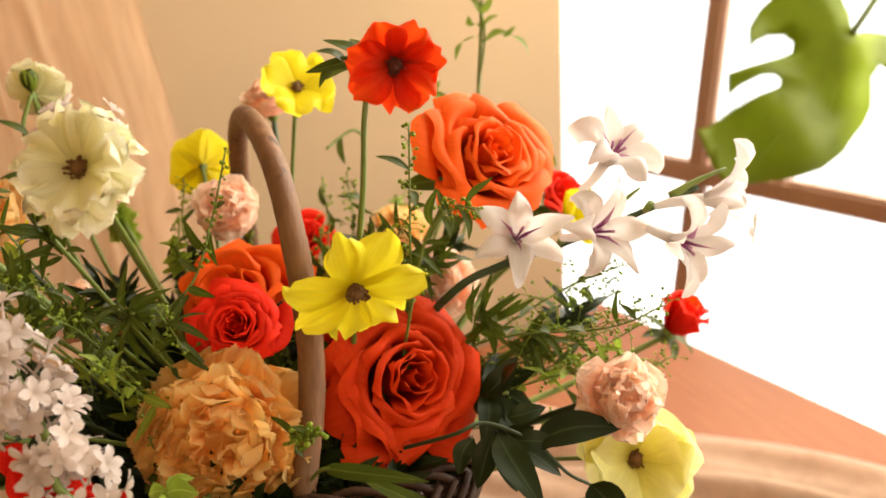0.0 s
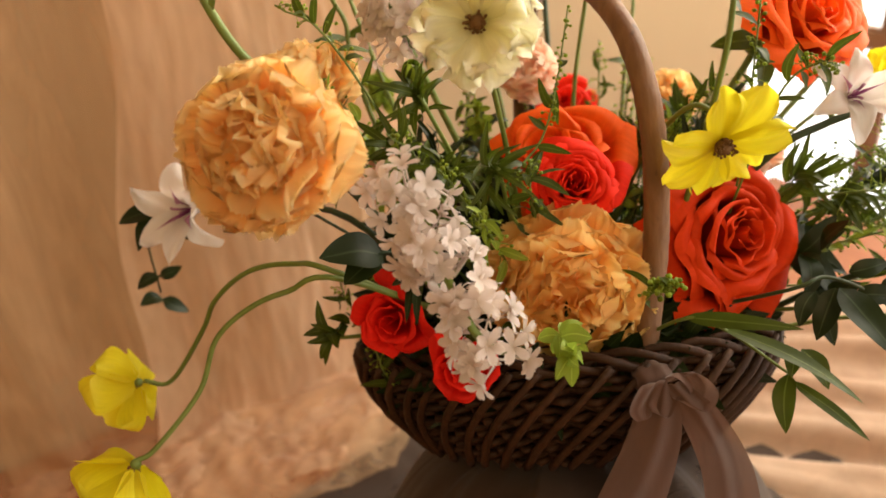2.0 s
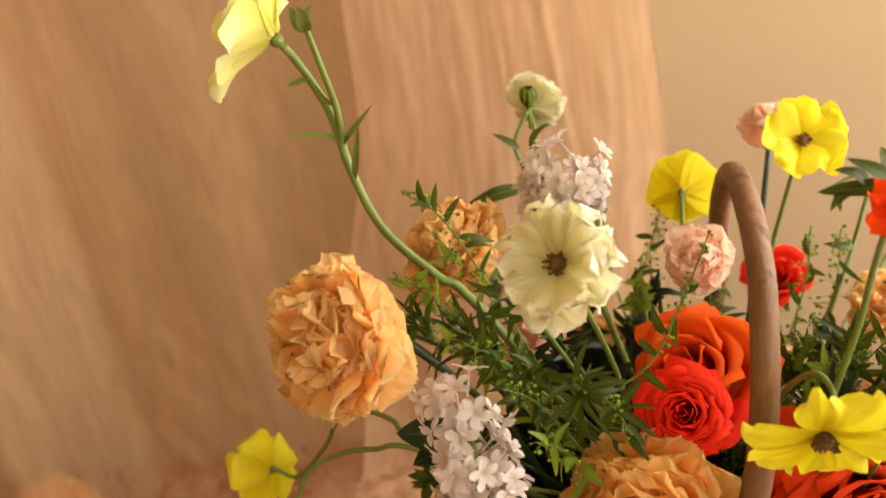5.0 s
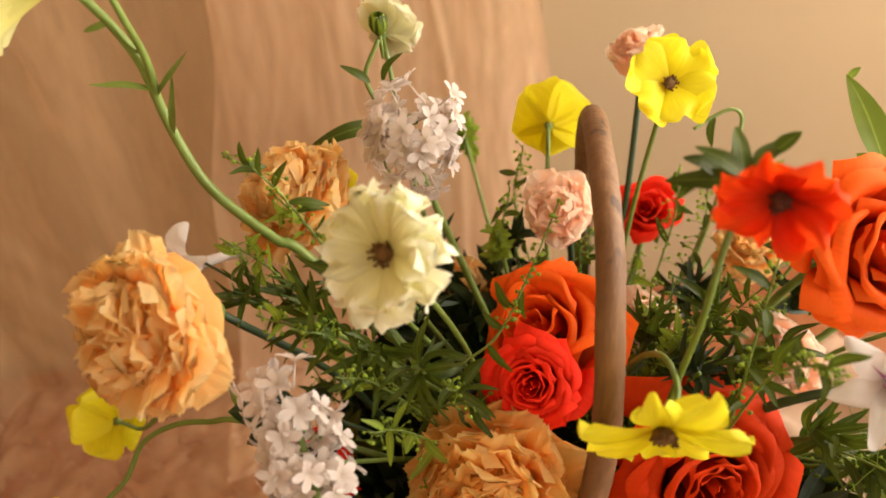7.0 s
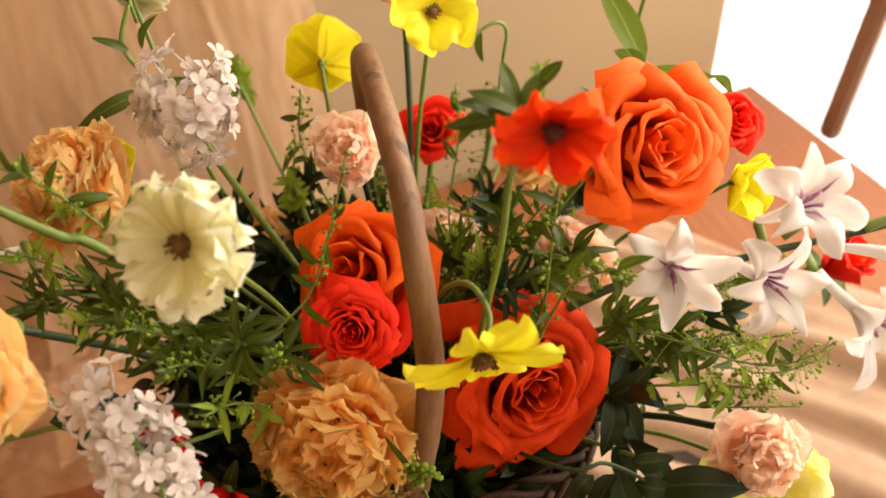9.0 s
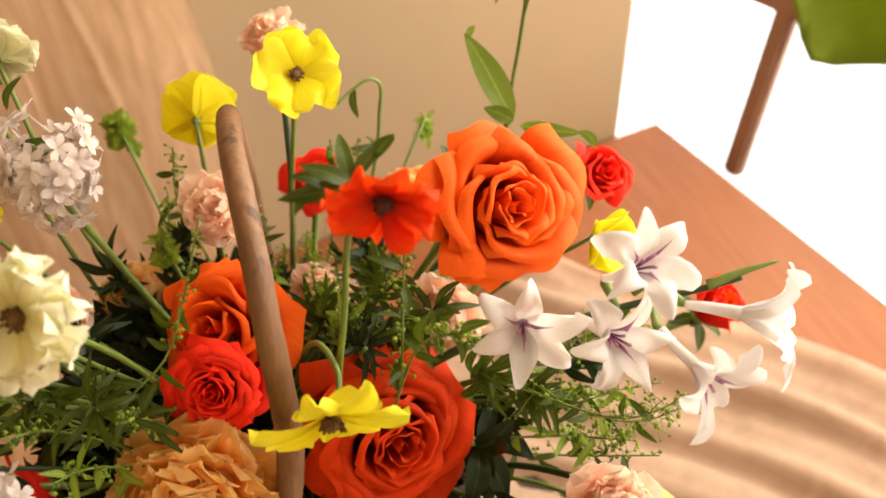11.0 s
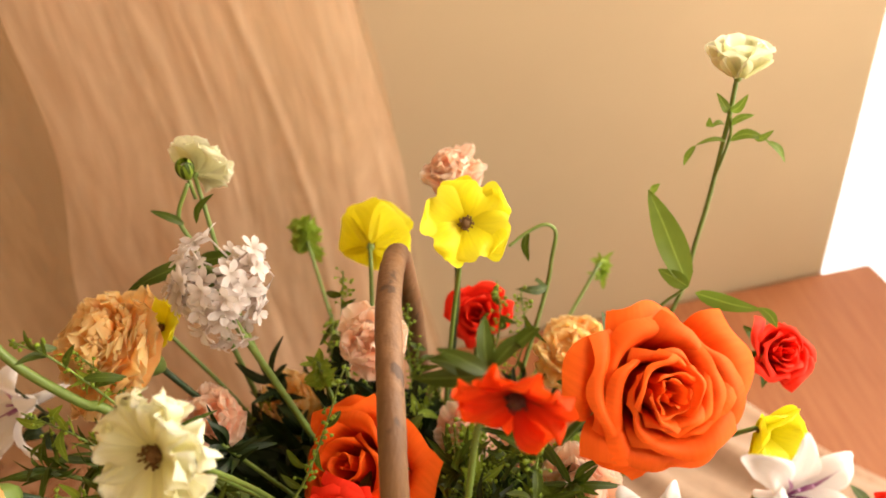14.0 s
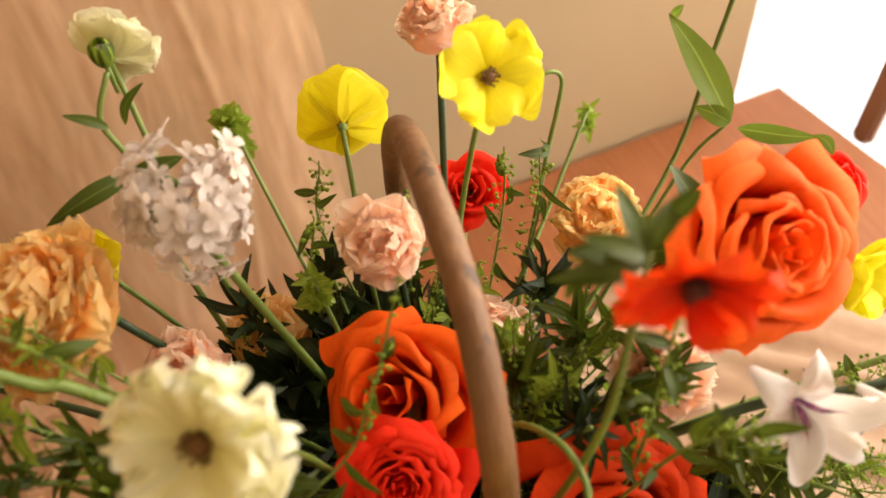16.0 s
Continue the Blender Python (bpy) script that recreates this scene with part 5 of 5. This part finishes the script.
for c, w, L, W, n, sd, mt, lb in (
        ((-0.018, 0.140, 0.398), (-0.2, -0.3, 0.8), 0.026, 0.0055, 16, 101, LEAF, "whorl of narrow green leaves under the cream ranunculus"),
        ((-0.037, 0.131, 0.380), (-0.5, -0.4, 0.6), 0.026, 0.0050, 16, 102, LEAF, "whorl of narrow green leaves beside the white florets"),
        ((-0.017, 0.120, 0.368), (-0.3, -0.6, 0.5), 0.024, 0.0045, 18, 103, LEAF, "tangle of narrow green leaves"),
        ((0.004, 0.110, 0.365), (0.1, -0.6, 0.6), 0.024, 0.0045, 18, 104, LEAF, "tangle of narrow green leaves"),
        ((-0.050, 0.160, 0.370), (-0.6, 0.0, 0.6), 0.026, 0.0045, 16, 105, LEAF, "tangle of narrow green leaves"),
        ((-0.070, 0.150, 0.385), (-0.6, -0.2, 0.5), 0.024, 0.0045, 14, 106, LEAF, "narrow leaves behind the peach carnation"),
        ((0.000, 0.170, 0.350), (-0.2, 0.0, 0.9), 0.026, 0.0060, 16, 107, LEAF_DARK_SHADED, "dark leaf tuft inside the basket"),
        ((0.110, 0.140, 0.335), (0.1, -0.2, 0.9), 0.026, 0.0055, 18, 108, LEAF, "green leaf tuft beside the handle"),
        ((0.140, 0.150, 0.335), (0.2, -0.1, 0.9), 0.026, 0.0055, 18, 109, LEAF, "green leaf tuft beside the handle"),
        ((0.125, 0.115, 0.330), (0.2, -0.5, 0.8), 0.024, 0.0050, 18, 110, LEAF_DARK_SHADED, "dark narrow leaves between the roses"),
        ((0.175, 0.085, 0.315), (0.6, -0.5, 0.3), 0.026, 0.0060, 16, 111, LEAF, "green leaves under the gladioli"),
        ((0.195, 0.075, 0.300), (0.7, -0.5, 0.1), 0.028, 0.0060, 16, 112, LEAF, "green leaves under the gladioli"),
        ((0.225, 0.080, 0.300), (0.8, -0.3, 0.1), 0.028, 0.0070, 12, 113, LEAF_DARK_SHADED, "dark leaves under the gladioli"),
        ((0.020, 0.235, 0.315), (-0.2, 0.3, 0.8), 0.024, 0.0070, 14, 114, LEAF_DARK_SHADED, "dark leaf tuft at the back"),
        ((0.060, 0.235, 0.320), (0.0, 0.3, 0.9), 0.024, 0.0060, 16, 115, LEAF_DARK_SHADED, "dark leaf tuft at the back"),
        ((0.150, 0.200, 0.300), (0.2, 0.2, 0.9), 0.026, 0.0060, 16, 116, LEAF_DARK_SHADED, "dark leaf tuft at the back"),
        ((0.200, 0.180, 0.310), (0.5, 0.2, 0.7), 0.026, 0.0070, 14, 117, LEAF_DARK_SHADED, "dark leaves behind the orange rose"),
        ((0.165, 0.062, 0.285), (0.5, -0.6, 0.3), 0.034, 0.0190, 5, 124, LEAF_DARK_SHADED, "broad dark leaves beside the large orange rose"),
        ((0.175, 0.088, 0.272), (0.7, -0.4, 0.2), 0.036, 0.0190, 5, 125, LEAF_DARK_SHADED, "broad dark leaves beside the large orange rose"),
        ((0.160, 0.045, 0.262), (0.4, -0.8, 0.1), 0.032, 0.0180, 5, 126, LEAF_DARK_SHADED, "broad dark leaves beside the large orange rose"),
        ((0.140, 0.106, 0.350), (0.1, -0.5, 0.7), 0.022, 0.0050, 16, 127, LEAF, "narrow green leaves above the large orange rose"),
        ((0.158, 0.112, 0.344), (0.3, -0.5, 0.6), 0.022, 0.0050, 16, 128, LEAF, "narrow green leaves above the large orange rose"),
        ((0.118, 0.104, 0.346), (0.0, -0.5, 0.7), 0.022, 0.0050, 16, 129, LEAF_DARK_SHADED, "narrow dark leaves above the large orange rose"),
        ((-0.045, 0.098, 0.330), (-0.4, -0.6, 0.3), 0.026, 0.0080, 8, 131, LEAF_DARK_SHADED, "dark leaves behind the white florets"),
        ((0.049, 0.213, 0.345), (0.0, 0.0, 1.0), 0.010, 0.0045, 34, 118, LEAF_LIGHT, "knobbly green filler head"),
        ((0.046, 0.355, 0.313), (-0.1, 0.0, 1.0), 0.0125, 0.0062, 90, 119, LEAF_LIGHT, "round knobbly green flower head on a thin stem"),
        ((0.120, 0.175, 0.310), (0.0, -0.3, 0.9), 0.009, 0.0030, 40, 120, LEAF_LIGHT, "small bright green mossy head"),
        ((-0.075, 0.160, 0.270), (-0.8, -0.3, 0.0), 0.020, 0.0080, 12, 121, LEAF, "green leaves over the rim"),
        ((-0.010, 0.030, 0.312), (-0.1, -0.8, -0.4), 0.013, 0.0070, 12, 122, LEAF_LIGHT, "bright green crinkled leaf tuft before the tan carnation"),
        ((0.226, 0.293, 0.296), (0.0, 0.0, 1.0), 0.009, 0.0030, 24, 123, LEAF_LIGHT, "pale green umbel on a thin stem")):
    narrow = mt is not LEAF_LIGHT
    tuft(lb, c, w, L * (0.92 if narrow else 1), W * (0.62 if narrow else 1), int(n * (1.35 if narrow else 1.3)), sd, mt, 1.0 if narrow else 2.0)


def filler():
    """The mass of leaves that fills the basket, coloured near black for the shade between the blooms."""
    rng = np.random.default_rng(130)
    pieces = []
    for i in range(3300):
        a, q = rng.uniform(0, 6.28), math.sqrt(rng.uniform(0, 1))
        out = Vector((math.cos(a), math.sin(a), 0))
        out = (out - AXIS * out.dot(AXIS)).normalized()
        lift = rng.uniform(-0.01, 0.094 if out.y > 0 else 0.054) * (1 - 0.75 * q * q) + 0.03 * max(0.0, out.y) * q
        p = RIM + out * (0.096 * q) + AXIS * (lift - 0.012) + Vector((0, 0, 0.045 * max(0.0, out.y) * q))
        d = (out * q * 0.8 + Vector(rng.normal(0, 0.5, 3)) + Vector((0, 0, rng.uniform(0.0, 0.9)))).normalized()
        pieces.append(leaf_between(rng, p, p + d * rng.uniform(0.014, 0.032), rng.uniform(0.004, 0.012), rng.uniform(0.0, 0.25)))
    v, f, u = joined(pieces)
    tagged(new("foliage", mesh_of("foliage", v, f, LEAF_DARK_SHADED, u)), "dense dark green leaves filling the basket, blackened for the shade between the blooms", "foliage", kind="stuff")


filler()


def monstera():
    rng = np.random.default_rng(140)
    # blade outline traced in the opening camera's view, in 100-pixel units: deep slits along one side
    edge = [(-0.02, 0.0), (0.24, 0.08), (0.62, 0.36), (1.0, 0.58), (1.36, 0.72), (1.42, 0.86), (1.30, 0.95), (1.06, 0.94), (0.72, 0.78), (0.52, 0.60), (0.50, 0.98), (0.9, 1.1), (1.4, 1.25), (1.66, 1.36),
            (1.68, 1.54), (1.52, 1.68), (1.2, 1.66), (0.98, 1.55), (0.84, 1.42), (0.86, 1.78), (1.1, 2.15), (1.5, 2.5), (2.0, 2.6), (2.4, 2.45), (2.62, 2.0), (2.65, 1.66), (2.95, 1.72), (3.4, 1.75), (3.9, 1.4), (4.0, 0.9),
            (3.6, 1.0), (3.2, 1.15), (3.02, 0.9), (3.05, 0.4), (2.95, 0.1), (2.6, -0.38), (2.1, -0.72), (1.6, -0.88), (0.8, -0.98), (0.4, -0.92), (0.2, -0.6)]
    centre = (2.65, 1.66)
    O, A, B = Vector((0.553, 0.329, 0.264)), Vector((0.133, -0.077, -0.010)) / 3.0, Vector((0.032, 0.041, 0.105)) / 2.28
    n = A.cross(B).normalized()
    bm = bmesh.new()

    def at(p):
        x, y = p
        bend = -0.010 * ((x - 1.6) ** 2) * 0.35 - 0.006 * math.sin(x * 3 + y * 2)
        return O + A * x + B * y + n * bend
    bm.faces.new([bm.verts.new((x, y, 0)) for x, y in edge])
    bmesh.ops.triangulate(bm, faces=bm.faces[:])
    bmesh.ops.subdivide_edges(bm, edges=bm.edges[:], cuts=2, use_grid_fill=True)
    for q in bm.verts:
        q.co = at((q.co.x, q.co.y))
    bmesh.ops.recalc_face_normals(bm, faces=bm.faces[:])
    uv = bm.loops.layers.uv.new("UVMap")
    for fc in bm.faces:
        fc.smooth = True
        for lp in fc.loops:
            d = lp.vert.co - O
            lp[uv].uv = (0.2 + d.dot(A.normalized()) * 2, 0.5 + d.dot(B.normalized()) * 4)
    geom = bmesh.ops.solidify(bm, geom=bm.faces[:], thickness=0.0006)
    me = bpy.data.meshes.new("blade")
    bm.to_mesh(me)
    me.materials.append(MONSTERA)
    root = thing("monstera_leaf", Matrix.Identity(4), "large split green monstera leaf against the bright window", "leaf")
    part("blade", me, root)
    j = at(centre)
    v, f, u = tube([j, j + Vector((0.06, -0.03, 0.10)), j + Vector((0.12, -0.08, 0.1)), j + Vector((0.16, -0.14, -0.35))], 0.003, 0.004)
    part("petiole", mesh_of("petiole", v, f, STEM, u), root)
    for tip in ((0.0, 0.0), (0.5, 0.8), (0.86, 1.6), (1.6, 2.45), (0.8, -0.9), (2.1, -0.65)):
        q = [at((centre[0] + (tip[0] - centre[0]) * s, centre[1] + (tip[1] - centre[1]) * s)) - n * 0.0006 for s in (0, 0.33, 0.66, 0.92)]
        v, f, u = tube(q, 0.0009, 0.0003, 5, 4)
        part("vein", mesh_of("vein", v, f, LEAF_LIGHT, u), root)


monstera()


# fine sprigs that loosen the greenery between the blooms
fine = np.random.default_rng(150)
for k in range(34):
    a, q = fine.uniform(0, 6.28), math.sqrt(fine.uniform(0.05, 1))
    x, y = 0.055 + 0.135 * q * math.cos(a), 0.165 + 0.085 * q * math.sin(a)
    z = fine.uniform(0.305, 0.345) - 0.03 * q
    seed_sprig("fine feathery green sprig between the blooms", [(0.06 + (x - 0.06) * 0.4, 0.15 + (y - 0.15) * 0.4, 0.23), (x * 0.9 + 0.006, y, z - 0.035), (x, y, z)], 30, 160 + k, 0.012, 9, 0.3, LEAF_LIGHT if k % 3 == 0 else LEAF, 0.0008, "fine sprigs")

for k, (x, y, z) in enumerate(((-0.045, 0.115, 0.395), (-0.06, 0.13, 0.39), (-0.03, 0.10, 0.38), (-0.075, 0.17, 0.40), (-0.065, 0.175, 0.44), (-0.02, 0.085, 0.362), (0.012, 0.095, 0.37), (-0.055, 0.20, 0.40), (0.135, 0.125, 0.362),
                               (0.12, 0.12, 0.355), (0.155, 0.135, 0.36), (0.15, 0.105, 0.345), (0.235, 0.03, 0.28), (0.25, 0.055, 0.30), (0.225, 0.06, 0.31))):
    seed_sprig("loose green sprig with narrow curling leaves", [(0.06 + (x - 0.06) * 0.3, 0.15 + (y - 0.15) * 0.3, 0.25), (0.06 + (x - 0.06) * 0.8, 0.15 + (y - 0.15) * 0.7, z - 0.03), (x, y, z)], 26, 220 + k, 0.013, 14, 0.4, LEAF_LIGHT if k % 2 else LEAF, 0.0010, "loose sprigs")
